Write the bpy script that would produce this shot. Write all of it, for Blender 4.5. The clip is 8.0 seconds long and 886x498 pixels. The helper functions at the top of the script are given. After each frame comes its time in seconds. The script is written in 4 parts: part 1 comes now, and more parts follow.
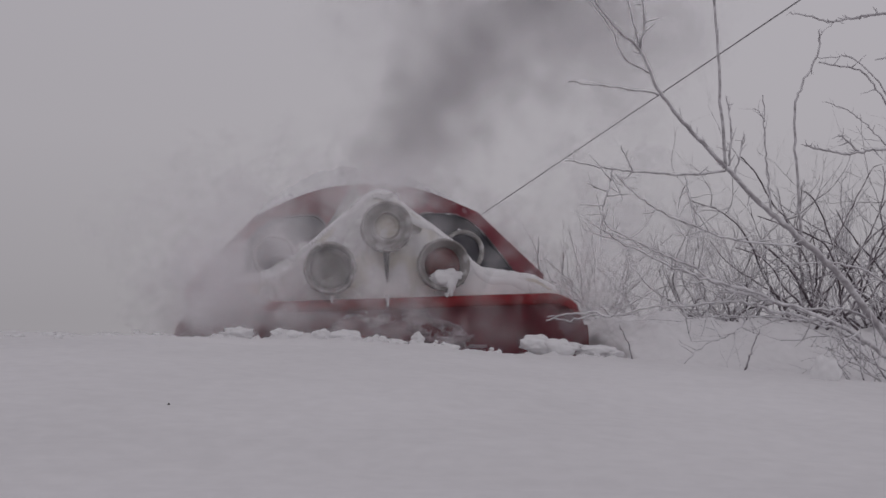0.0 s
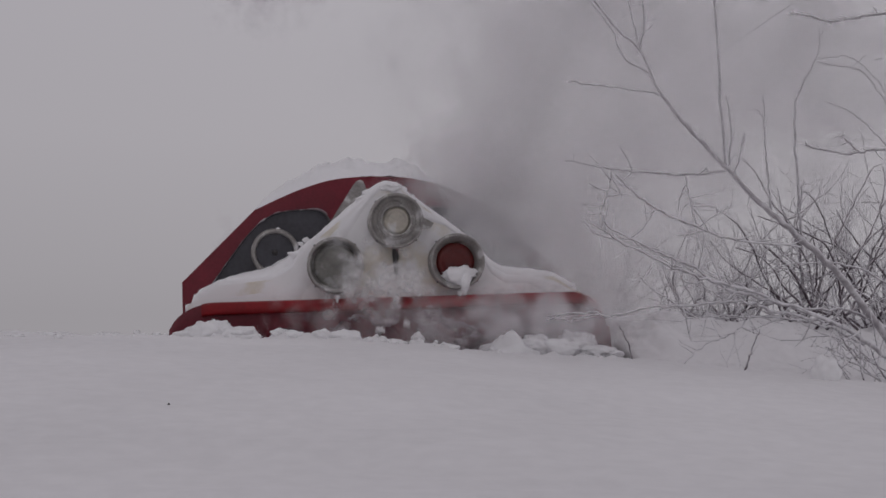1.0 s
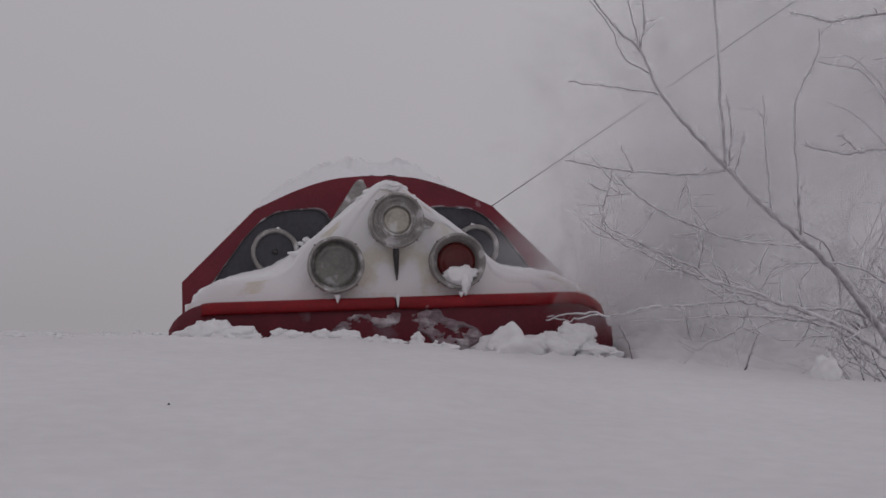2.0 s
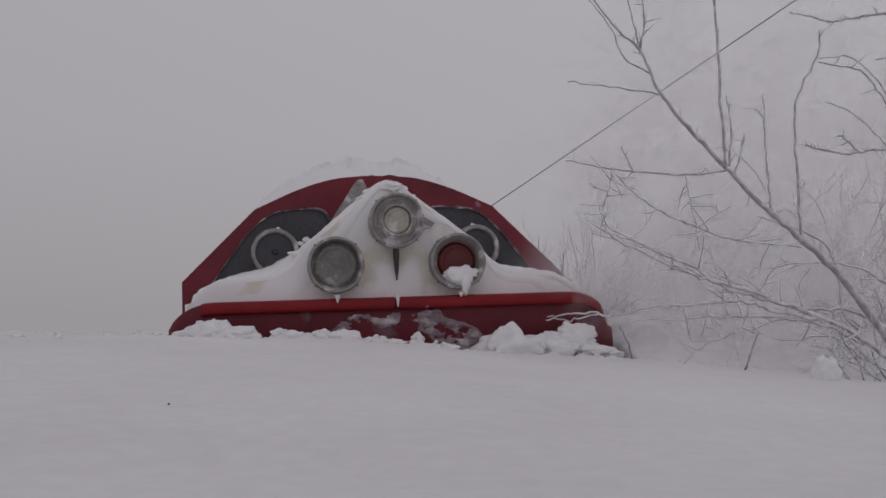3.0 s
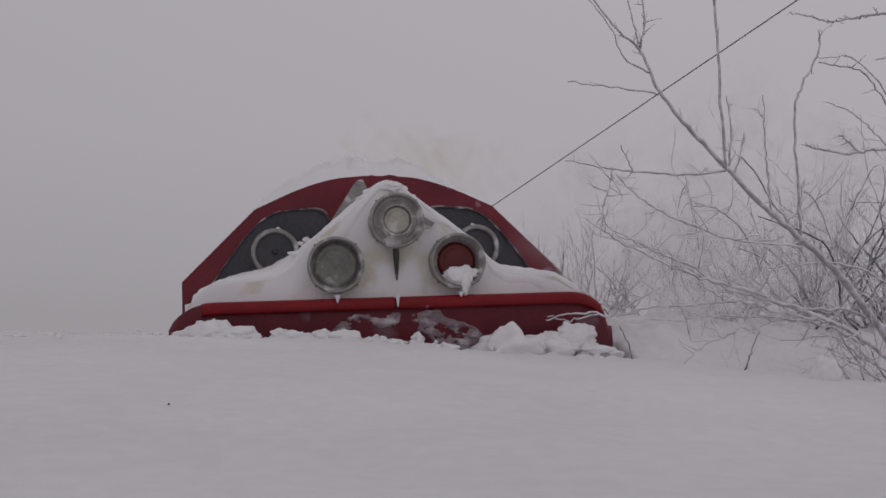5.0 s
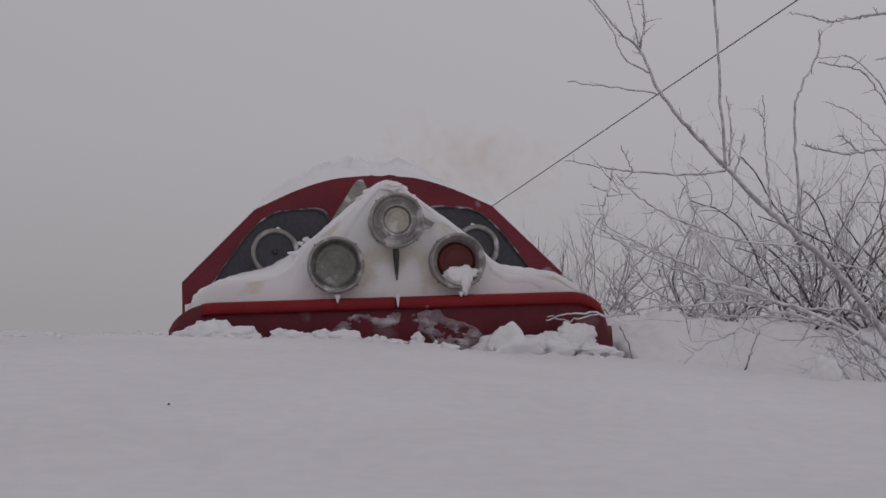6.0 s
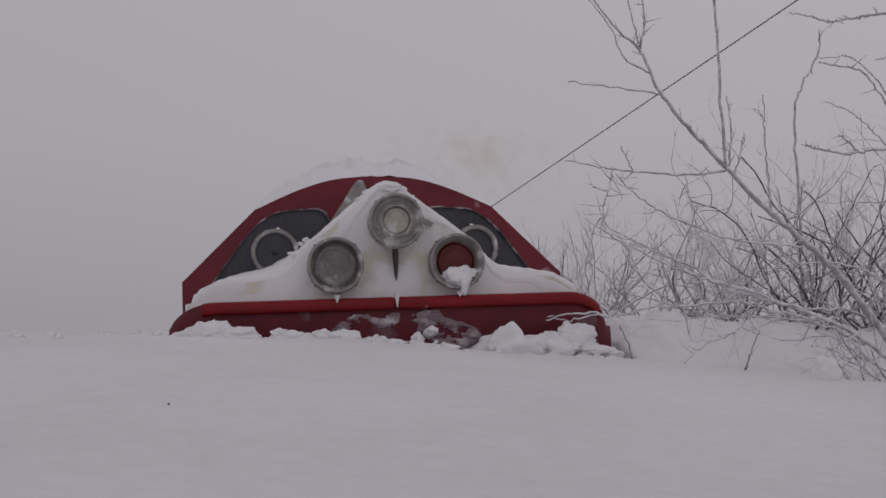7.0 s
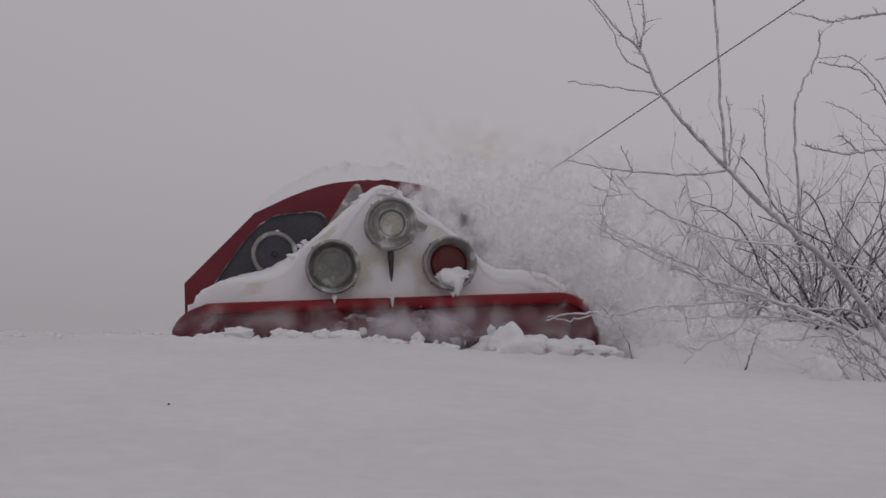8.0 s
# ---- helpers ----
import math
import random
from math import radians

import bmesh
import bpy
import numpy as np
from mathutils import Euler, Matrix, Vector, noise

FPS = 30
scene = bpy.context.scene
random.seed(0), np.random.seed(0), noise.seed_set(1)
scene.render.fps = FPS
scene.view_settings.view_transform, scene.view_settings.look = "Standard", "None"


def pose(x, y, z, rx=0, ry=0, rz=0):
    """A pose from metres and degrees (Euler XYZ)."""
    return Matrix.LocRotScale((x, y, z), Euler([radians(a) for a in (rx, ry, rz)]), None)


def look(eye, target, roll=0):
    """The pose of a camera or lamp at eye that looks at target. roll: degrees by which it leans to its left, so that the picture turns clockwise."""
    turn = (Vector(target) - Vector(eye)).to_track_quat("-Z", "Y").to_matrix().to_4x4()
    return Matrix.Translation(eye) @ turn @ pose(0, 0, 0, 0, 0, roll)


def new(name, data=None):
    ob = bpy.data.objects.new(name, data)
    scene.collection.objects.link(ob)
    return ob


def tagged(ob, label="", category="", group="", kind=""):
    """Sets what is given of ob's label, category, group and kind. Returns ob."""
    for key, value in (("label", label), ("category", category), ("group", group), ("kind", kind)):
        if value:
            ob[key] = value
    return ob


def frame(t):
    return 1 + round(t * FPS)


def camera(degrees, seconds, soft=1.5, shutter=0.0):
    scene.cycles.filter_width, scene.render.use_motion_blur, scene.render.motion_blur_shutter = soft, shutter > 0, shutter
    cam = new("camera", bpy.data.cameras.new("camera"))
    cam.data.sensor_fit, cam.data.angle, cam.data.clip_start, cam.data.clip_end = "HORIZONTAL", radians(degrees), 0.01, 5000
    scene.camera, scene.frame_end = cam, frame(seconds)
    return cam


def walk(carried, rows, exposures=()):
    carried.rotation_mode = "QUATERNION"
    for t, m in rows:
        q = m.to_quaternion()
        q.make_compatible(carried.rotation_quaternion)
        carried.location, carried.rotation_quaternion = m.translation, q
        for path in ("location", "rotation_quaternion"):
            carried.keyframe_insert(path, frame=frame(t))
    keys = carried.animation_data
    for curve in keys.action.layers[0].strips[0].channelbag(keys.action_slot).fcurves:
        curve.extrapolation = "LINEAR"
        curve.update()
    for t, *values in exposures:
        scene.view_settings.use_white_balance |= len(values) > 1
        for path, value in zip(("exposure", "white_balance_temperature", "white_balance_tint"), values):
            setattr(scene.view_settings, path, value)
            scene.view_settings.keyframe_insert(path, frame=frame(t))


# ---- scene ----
EYE = (0.0, 0.0, 0.5)
cam = camera(45, 8.0, soft=1.6, shutter=0.3)
VIEW = pose(*EYE, 93.4, 0, -9.86)
walk(cam, [(0.0, VIEW), (8.0, VIEW)])
scene.cycles.transparent_max_bounces, scene.cycles.max_bounces = 256, 12
scene.cycles.diffuse_bounces, scene.cycles.transmission_bounces = 10, 10

# ---- light: a white-out sky, soft from all sides ----
world = bpy.data.worlds.new("fog_sky")
scene.world = world
world.use_nodes = True
wn, wl = world.node_tree.nodes, world.node_tree.links
back = wn["Background"]
sky = wn.new("ShaderNodeTexSky")
sky.sky_type, sky.sun_disc, sky.sun_elevation, sky.sun_rotation = "NISHITA", False, radians(35), radians(200)
grey = wn.new("ShaderNodeRGBToBW")
dim = wn.new("ShaderNodeMath")
dim.operation, dim.inputs[1].default_value = "MULTIPLY", 0.08
coord = wn.new("ShaderNodeTexCoord")
sep = wn.new("ShaderNodeSeparateXYZ")
ramp = wn.new("ShaderNodeValToRGB")
for pos, col in ((0.0, (0.345, 0.33, 0.353, 1)), (0.5, (0.323, 0.307, 0.327, 1)), (0.58, (0.382, 0.364, 0.391, 1)), (0.66, (0.402, 0.384, 0.416, 1)), (1.0, (0.418, 0.40, 0.436, 1))):
    e = ramp.color_ramp.elements[0] if pos == 0.0 else (ramp.color_ramp.elements[-1] if pos == 1.0 else ramp.color_ramp.elements.new(pos))
    e.position, e.color = pos, col
half = wn.new("ShaderNodeMath")
half.operation, half.inputs[1].default_value, half.inputs[2].default_value = "MULTIPLY_ADD", 0.5, 0.5
wl.new(coord.outputs["Generated"], sep.inputs[0])
wl.new(sep.outputs["Z"], half.inputs[0])
wl.new(half.outputs[0], ramp.inputs[0])
mixw = wn.new("ShaderNodeMixRGB")
mixw.inputs[0].default_value = 0.02
wl.new(ramp.outputs[0], mixw.inputs[1])
wl.new(sky.outputs[0], grey.inputs[0])
wl.new(grey.outputs[0], dim.inputs[0])
wl.new(dim.outputs[0], mixw.inputs[2])
wl.new(mixw.outputs[0], back.inputs[0])
east = wn.new("ShaderNodeMath")
east.operation, east.inputs[1].default_value, east.inputs[2].default_value = "MULTIPLY_ADD", 0.11, 1.01
wl.new(sep.outputs["X"], east.inputs[0])
wl.new(east.outputs[0], back.inputs[1])
sun = new("sun", bpy.data.lights.new("sun", "SUN"))
sun.data.energy, sun.data.angle, sun.data.color = 0.06, radians(60), (1.0, 0.97, 0.93)
sun.matrix_world = look((-4, -8, 12), (0, 6, 0))


# ---- materials ----
def material(name, base, rough=0.6, metal=0.0, vary=0.25, scale=6.0, fine=60.0, bump=0.15, other=None, other_amount=0.0,
             other_scale=3.0, coat=0.0, spec=0.5):
    """Base colour varied at two scales, fine relief, and patches of a second colour."""
    m = bpy.data.materials.new(name)
    m.use_nodes = True
    n, l = m.node_tree.nodes, m.node_tree.links
    b = n["Principled BSDF"]
    tc = n.new("ShaderNodeTexCoord")
    big, small = n.new("ShaderNodeTexNoise"), n.new("ShaderNodeTexNoise")
    big.inputs["Scale"].default_value, small.inputs["Scale"].default_value = scale, fine
    big.inputs["Detail"].default_value, small.inputs["Detail"].default_value = 5, 4
    for t in (big, small):
        l.new(tc.outputs["Object"], t.inputs["Vector"])
    add = n.new("ShaderNodeMixRGB")
    add.inputs[0].default_value = 0.4
    l.new(big.outputs["Fac"], add.inputs[1])
    l.new(small.outputs["Fac"], add.inputs[2])
    cr = n.new("ShaderNodeValToRGB")
    cr.color_ramp.elements[0].position, cr.color_ramp.elements[1].position = 0.32, 0.68
    cr.color_ramp.elements[0].color = (*[c * (1 - vary) for c in base], 1)
    cr.color_ramp.elements[1].color = (*[min(1, c * (1 + vary)) for c in base], 1)
    l.new(add.outputs[0], cr.inputs[0])
    out = cr.outputs[0]
    if other:
        pat = n.new("ShaderNodeTexNoise")
        pat.inputs["Scale"].default_value, pat.inputs["Detail"].default_value = other_scale, 6
        l.new(tc.outputs["Object"], pat.inputs["Vector"])
        pr = n.new("ShaderNodeValToRGB")
        pr.color_ramp.elements[0].position, pr.color_ramp.elements[1].position = 0.62 - other_amount, 0.72 - other_amount
        l.new(pat.outputs["Fac"], pr.inputs[0])
        mx = n.new("ShaderNodeMixRGB")
        mx.inputs[2].default_value = (*other, 1)
        l.new(pr.outputs[0], mx.inputs[0])
        l.new(out, mx.inputs[1])
        out = mx.outputs[0]
        rmix = n.new("ShaderNodeMath")
        rmix.operation, rmix.inputs[1].default_value, rmix.inputs[2].default_value = "MULTIPLY_ADD", 0.9 - rough, rough
        l.new(pr.outputs[0], rmix.inputs[0])
        l.new(rmix.outputs[0], b.inputs["Roughness"])
    else:
        b.inputs["Roughness"].default_value = rough
    l.new(out, b.inputs["Base Color"])
    b.inputs["Metallic"].default_value = metal
    b.inputs["Coat Weight"].default_value = coat
    b.inputs["Specular IOR Level"].default_value = spec
    bp = n.new("ShaderNodeBump")
    bp.inputs["Strength"].default_value, bp.inputs["Distance"].default_value = bump, 0.02
    l.new(add.outputs[0], bp.inputs["Height"])
    l.new(bp.outputs[0], b.inputs["Normal"])
    return m


def bark_material(name, bark, frost, low, high, scale=18.0):
    """Bark under hoarfrost, which clings to the upper side and in patches."""
    m = material(name, bark, 0.85, 0, 0.35, 20, 120, 0.4)
    n, l = m.node_tree.nodes, m.node_tree.links
    b = n["Principled BSDF"]
    old = b.inputs["Base Color"].links[0].from_socket
    geo = n.new("ShaderNodeNewGeometry")
    s = n.new("ShaderNodeSeparateXYZ")
    l.new(geo.outputs["Normal"], s.inputs[0])
    tc = n.new("ShaderNodeTexCoord")
    no = n.new("ShaderNodeTexNoise")
    no.inputs["Scale"].default_value, no.inputs["Detail"].default_value = scale, 5
    l.new(tc.outputs["Object"], no.inputs["Vector"])
    ad = n.new("ShaderNodeMath")
    ad.operation, ad.inputs[1].default_value = "MULTIPLY_ADD", 0.28
    l.new(s.outputs["Z"], ad.inputs[0])
    l.new(no.outputs["Fac"], ad.inputs[2])
    r = n.new("ShaderNodeMapRange")
    r.inputs["From Min"].default_value, r.inputs["From Max"].default_value = low, high
    l.new(ad.outputs[0], r.inputs["Value"])
    mx = n.new("ShaderNodeMixRGB")
    mx.inputs[2].default_value = (*frost, 1)
    l.new(r.outputs[0], mx.inputs[0])
    l.new(old, mx.inputs[1])
    l.new(mx.outputs[0], b.inputs["Base Color"])
    return m


def mist_material(name, colour, alpha, grain=7.0, torn=0.5):
    """Airborne powder: soft-edged puffs, torn by fine noise, that let most light through."""
    m = bpy.data.materials.new(name)
    m.use_nodes = True
    n, l = m.node_tree.nodes, m.node_tree.links
    n.remove(n["Principled BSDF"])
    d, tr, tp = n.new("ShaderNodeBsdfDiffuse"), n.new("ShaderNodeBsdfTranslucent"), n.new("ShaderNodeBsdfTransparent")
    d.inputs[0].default_value = tr.inputs[0].default_value = (*colour, 1)
    uv = n.new("ShaderNodeUVMap")
    uv.uv_map = "puff"
    far = n.new("ShaderNodeVectorMath")
    far.operation = "LENGTH"
    l.new(uv.outputs[0], far.inputs[0])
    fall = n.new("ShaderNodeMapRange")
    fall.interpolation_type = "SMOOTHSTEP"
    for key, value in (("From Min", 0.0), ("From Max", 0.9), ("To Min", alpha), ("To Max", 0.0)):
        fall.inputs[key].default_value = value
    l.new(far.outputs["Value"], fall.inputs["Value"])
    tc, no = n.new("ShaderNodeTexCoord"), n.new("ShaderNodeTexNoise")
    no.inputs["Scale"].default_value, no.inputs["Detail"].default_value = grain, 4
    l.new(tc.outputs["Object"], no.inputs["Vector"])
    wisp = n.new("ShaderNodeMapRange")
    for key, value in (("From Min", 0.36), ("From Max", 0.64), ("To Min", 1 - torn), ("To Max", 1.0)):
        wisp.inputs[key].default_value = value
    l.new(no.outputs["Fac"], wisp.inputs["Value"])
    cover = n.new("ShaderNodeMath")
    cover.operation = "MULTIPLY"
    l.new(fall.outputs[0], cover.inputs[0])
    l.new(wisp.outputs[0], cover.inputs[1])
    a, b = n.new("ShaderNodeMixShader"), n.new("ShaderNodeMixShader")
    a.inputs[0].default_value = 0.5
    l.new(cover.outputs[0], b.inputs[0])
    l.new(d.outputs[0], a.inputs[1])
    l.new(tr.outputs[0], a.inputs[2])
    l.new(tp.outputs[0], b.inputs[1])
    l.new(a.outputs[0], b.inputs[2])
    l.new(b.outputs[0], n["Material Output"].inputs["Surface"])
    return m


SNOW = material("snow", (0.865, 0.86, 0.87), 0.85, 0, 0.05, 1.3, 25, 0.35)
SNOW_GROUND = material("wind_packed_snow", (0.80, 0.79, 0.80), 0.85, 0, 0.07, 0.8, 14, 0.5)
RED = material("red_paint", (0.165, 0.014, 0.026), 0.5, 0, 0.32, 4, 50, 0.08, (0.36, 0.24, 0.27), -0.07, 6, 0.0, 0.4)
# lip and apron: one red, with light and recess shade put into the colours
RED_LIP = material("red_paint_lit", (0.21, 0.008, 0.012), 0.42, 0, 0.25, 4, 50, 0.08, (0.5, 0.4, 0.4), -0.10, 8, 0.0, 0.25)
RED_APRON = material("red_paint_shaded", (0.13, 0.011, 0.021), 0.5, 0, 0.35, 3, 40, 0.1, (0.22, 0.13, 0.155), 0.0, 4, 0.0, 0.35)
ICE = material("dirty_ice", (0.27, 0.20, 0.22), 0.6, 0, 0.4, 9, 40, 0.3, (0.60, 0.56, 0.58), 0.06, 8)
CREAM = material("cream_paint_frosted", (0.74, 0.70, 0.61), 0.6, 0, 0.08, 5, 40, 0.1, (0.88, 0.875, 0.88), 0.23, 3.5)
STEEL = material("dull_steel", (0.31, 0.295, 0.28), 0.5, 0.4, 0.4, 12, 90, 0.1, (0.68, 0.67, 0.67), 0.07, 11)
DARK_STEEL = material("dark_steel", (0.08, 0.075, 0.075), 0.55, 0.6, 0.4, 12, 90, 0.1)
RUBBER = material("frosted_rubber", (0.10, 0.095, 0.10), 0.7, 0, 0.3, 10, 60, 0.2, (0.6, 0.58, 0.6), 0.06, 10)
GLASS_DARK = material("dark_glass", (0.055, 0.054, 0.066), 0.2, 0, 0.3, 3, 30, 0.02, (0.36, 0.36, 0.40), -0.05, 5)
GLASS_GREY = material("iced_lamp_glass", (0.17, 0.165, 0.15), 0.25, 0, 0.35, 9, 50, 0.1, (0.42, 0.42, 0.42), -0.02, 9)
GLASS_WARM = material("ribbed_lamp_glass", (0.42, 0.39, 0.33), 0.3, 0, 0.25, 12, 60, 0.2, (0.6, 0.6, 0.58), 0.05, 12)
GLASS_RED = material("red_lamp_glass", (0.105, 0.006, 0.005), 0.35, 0, 0.3, 8, 50, 0.1)
BARK = bark_material("frosted_bark", (0.37, 0.35, 0.365), (0.74, 0.73, 0.75), 0.36, 0.68)
BARK_TWIG = bark_material("hoarfrost_twig", (0.34, 0.32, 0.335), (0.80, 0.79, 0.81), 0.26, 0.58)
BARK_DARK = bark_material("dark_bark", (0.095, 0.072, 0.085), (0.60, 0.58, 0.60), 0.44, 0.76)
BARK_FINE = bark_material("frosted_fine_twig", (0.20, 0.175, 0.19), (0.78, 0.77, 0.79), 0.34, 0.60)
# fog is put into the bark colour of farther shrubs; the rime is real
BARK_PALE = bark_material("fog_paled_rimed_twig", (0.40, 0.38, 0.39), (0.78, 0.77, 0.79), 0.26, 0.56)
WIRE = material("weathered_wire", (0.22, 0.21, 0.22), 0.6, 0.4, 0.3, 10, 60, 0.1)
VEIL = {}


def veil(name, colour, alpha, size, grain, torn):
    """A mist material with the size of its puffs as a share of the cloud's own."""
    m = mist_material(name, colour, alpha, grain, torn)
    VEIL[m.name] = (alpha * (1 - 0.5 * torn), size)
    return m


MIST = veil("blown_powder_snow", (0.975, 0.965, 0.975), 0.16, 0.50, 5.0, 0.6)
MIST_DENSE = veil("thick_powder_snow", (0.995, 0.995, 0.995), 0.42, 0.42, 6.0, 0.55)
MIST_GREY = veil("grey_snow_haze", (0.985, 0.98, 0.985), 0.16, 0.45, 4.0, 0.6)
SMOKE = veil("exhaust_smoke", (0.60, 0.59, 0.60), 0.11, 0.8, 2.0, 0.4)
SMOKE_HAZE = veil("thin_grey_fumes", (0.80, 0.79, 0.80), 0.10, 0.6, 2.5, 0.45)
SNOW_DUST = veil("dusty_grey_snow", (0.91, 0.905, 0.91), 0.14, 0.42, 5.0, 0.7)
SMOKE_TAN = veil("thin_tan_exhaust", (0.93, 0.835, 0.70), 0.07, 0.6, 2.5, 0.5)


# ---- mesh helpers ----
def mesh_object(name, verts, faces, mat, smooth=True):
    me = bpy.data.meshes.new(name)
    me.from_pydata([tuple(v) for v in verts], [], faces)
    me.materials.append(mat)
    me.update()
    if smooth:
        me.shade_smooth()
    return new(name, me)


def part(name, bm, mat, parent, label="", smooth=True):
    me = bpy.data.meshes.new(name)
    bmesh.ops.recalc_face_normals(bm, faces=bm.faces)
    bm.to_mesh(me)
    bm.free()
    me.materials.append(mat)
    if smooth:
        me.shade_smooth()
    ob = new(name, me)
    ob.parent = parent
    if label:
        ob["label"] = label
    return ob


def grid_bm(rows, close=False):
    """A sheet through rows of points."""
    bm = bmesh.new()
    vs = [[bm.verts.new(p) for p in r] for r in rows]
    for a, b in zip(vs, vs[1:]):
        n = len(a)
        for i in range(n if close else n - 1):
            j = (i + 1) % n
            bm.faces.new((a[i], a[j], b[j], b[i]))
    return bm


def turned(profile, sides=40):
    """A body turned round the y axis from (radius, y) points."""
    rows = [[(r * math.cos(2 * math.pi * i / sides), y, r * math.sin(2 * math.pi * i / sides)) for i in range(sides)] for r, y in profile]
    return grid_bm(rows, close=True)


def moved(bm, m):
    bmesh.ops.transform(bm, matrix=m, verts=bm.verts)
    return bm


def slab(outline, holes, y0, y1, bevel=0.0):
    """A plate with holes in the x-z plane from y0 to y1."""
    bm = bmesh.new()
    for loop in [outline, *holes]:
        vs = [bm.verts.new((x, y0, z)) for x, z in loop]
        for a, b in zip(vs, vs[1:] + vs[:1]):
            bm.edges.new((a, b))
    bmesh.ops.triangle_fill(bm, use_beauty=True, edges=bm.edges[:])
    out = bmesh.ops.extrude_face_region(bm, geom=bm.faces[:])
    bmesh.ops.translate(bm, verts=[v for v in out["geom"] if isinstance(v, bmesh.types.BMVert)], vec=(0, y1 - y0, 0))
    return bm


def smooth_line(points, steps=8):
    """A rounded line (Catmull-Rom) through the points."""
    p = [np.array(q, float) for q in points]
    p = [2 * p[0] - p[1], *p, 2 * p[-1] - p[-2]]
    res = []
    for i in range(1, len(p) - 2):
        for k in range(steps):
            t = k / steps
            res.append(0.5 * (2 * p[i] + (p[i + 1] - p[i - 1]) * t + (2 * p[i - 1] - 5 * p[i] + 4 * p[i + 1] - p[i + 2]) * t * t
                              + (3 * p[i] - p[i - 1] - 3 * p[i + 1] + p[i + 2]) * t ** 3))
    res.append(p[-2])
    return res


def tubes(name, lines, mat, sides=5):
    """One mesh of tapered, bent rods: each line is a list of (point, radius)."""
    verts, faces = [], []
    for line in lines:
        start = len(verts)
        pts = [np.array(p, float) for p, r in line]
        for i, (p, r) in enumerate(line):
            d = pts[min(i + 1, len(pts) - 1)] - pts[max(i - 1, 0)]
            d = d / (np.linalg.norm(d) + 1e-9)
            a = np.cross(d, (0.3, 0.9, 0.2))
            a = a / (np.linalg.norm(a) + 1e-9)
            b = np.cross(d, a)
            for k in range(sides):
                w = 2 * math.pi * k / sides
                verts.append(tuple(pts[i] + r * (math.cos(w) * a + math.sin(w) * b)))
        for i in range(len(line) - 1):
            for k in range(sides):
                j = (k + 1) % sides
                faces.append((start + i * sides + k, start + i * sides + j, start + (i + 1) * sides + j, start + (i + 1) * sides + k))
        faces.append(tuple(range(start + sides - 1, start - 1, -1)))
        e = start + (len(line) - 1) * sides
        faces.append(tuple(range(e, e + sides)))
    return mesh_object(name, verts, faces, mat)


def lump_bm(size, seed, rough=0.35, detail=3, squash=(1, 1, 1), chisel=0.0):
    bm = bmesh.new()
    bmesh.ops.create_icosphere(bm, subdivisions=detail, radius=1)
    off = Vector((seed * 7.3, seed * 3.1, seed * 5.7))
    for v in bm.verts:
        c = v.co.copy()
        k = 1 + rough * noise.fractal(c * 1.3 + off, 0.8, 2.2, 5)
        if chisel:
            for axis in range(5):
                d = Vector((math.sin(seed + axis * 2.1), math.cos(seed * 1.7 + axis * 1.3), math.sin(seed * 0.7 + axis * 4.2))).normalized()
                h = c.dot(d)
                if h > 1 - chisel:
                    k *= (1 - chisel) / h
        v.co = Vector((c.x * k * squash[0], c.y * k * squash[1], c.z * k * squash[2])) * size
    return bm


# ---- ground: drifted snow, a ploughed cutting for the track ----
def smoothstep(a, b, t):
    t = np.clip((t - a) / (b - a), 0, 1)
    return t * t * (3 - 2 * t)


NOSE = (0.911, 7.0)
DENT = (1.27, 5.0)


def ground_height(x, y):
    crest = np.interp(x, (-3, -0.6, 0.0, 0.5, 1.0, 1.45, 2.4, 4.4, 9), (-0.12, -0.128, -0.165, -0.175, -0.205, -0.25, -0.30, -0.47, -0.7))
    near = -0.40 - 0.03 * np.clip(x, -3, 4)
    z = near + (crest - near) * smoothstep(0.5, 6.6, y)
    left_far = crest - 0.03 * np.clip(y - 6.6, 0, 1e9)
    bank = -0.085 - 0.02 * (x - 4)
    right_far = crest + (bank - crest) * smoothstep(6.6, 8.0, y) - 0.03 * np.clip(y - 13, 0, 1e9)
    side = smoothstep(2.2, 2.9, x)
    z = np.where(y > 6.6, left_far + (right_far - left_far) * side, z)
    cut = smoothstep(6.74, 6.92, y) * (1 - smoothstep(2.40, 2.58, x)) * smoothstep(-1.15, -0.75, x) * (1 - smoothstep(40, 60, y))
    return z - 0.85 * cut + EYE[2]


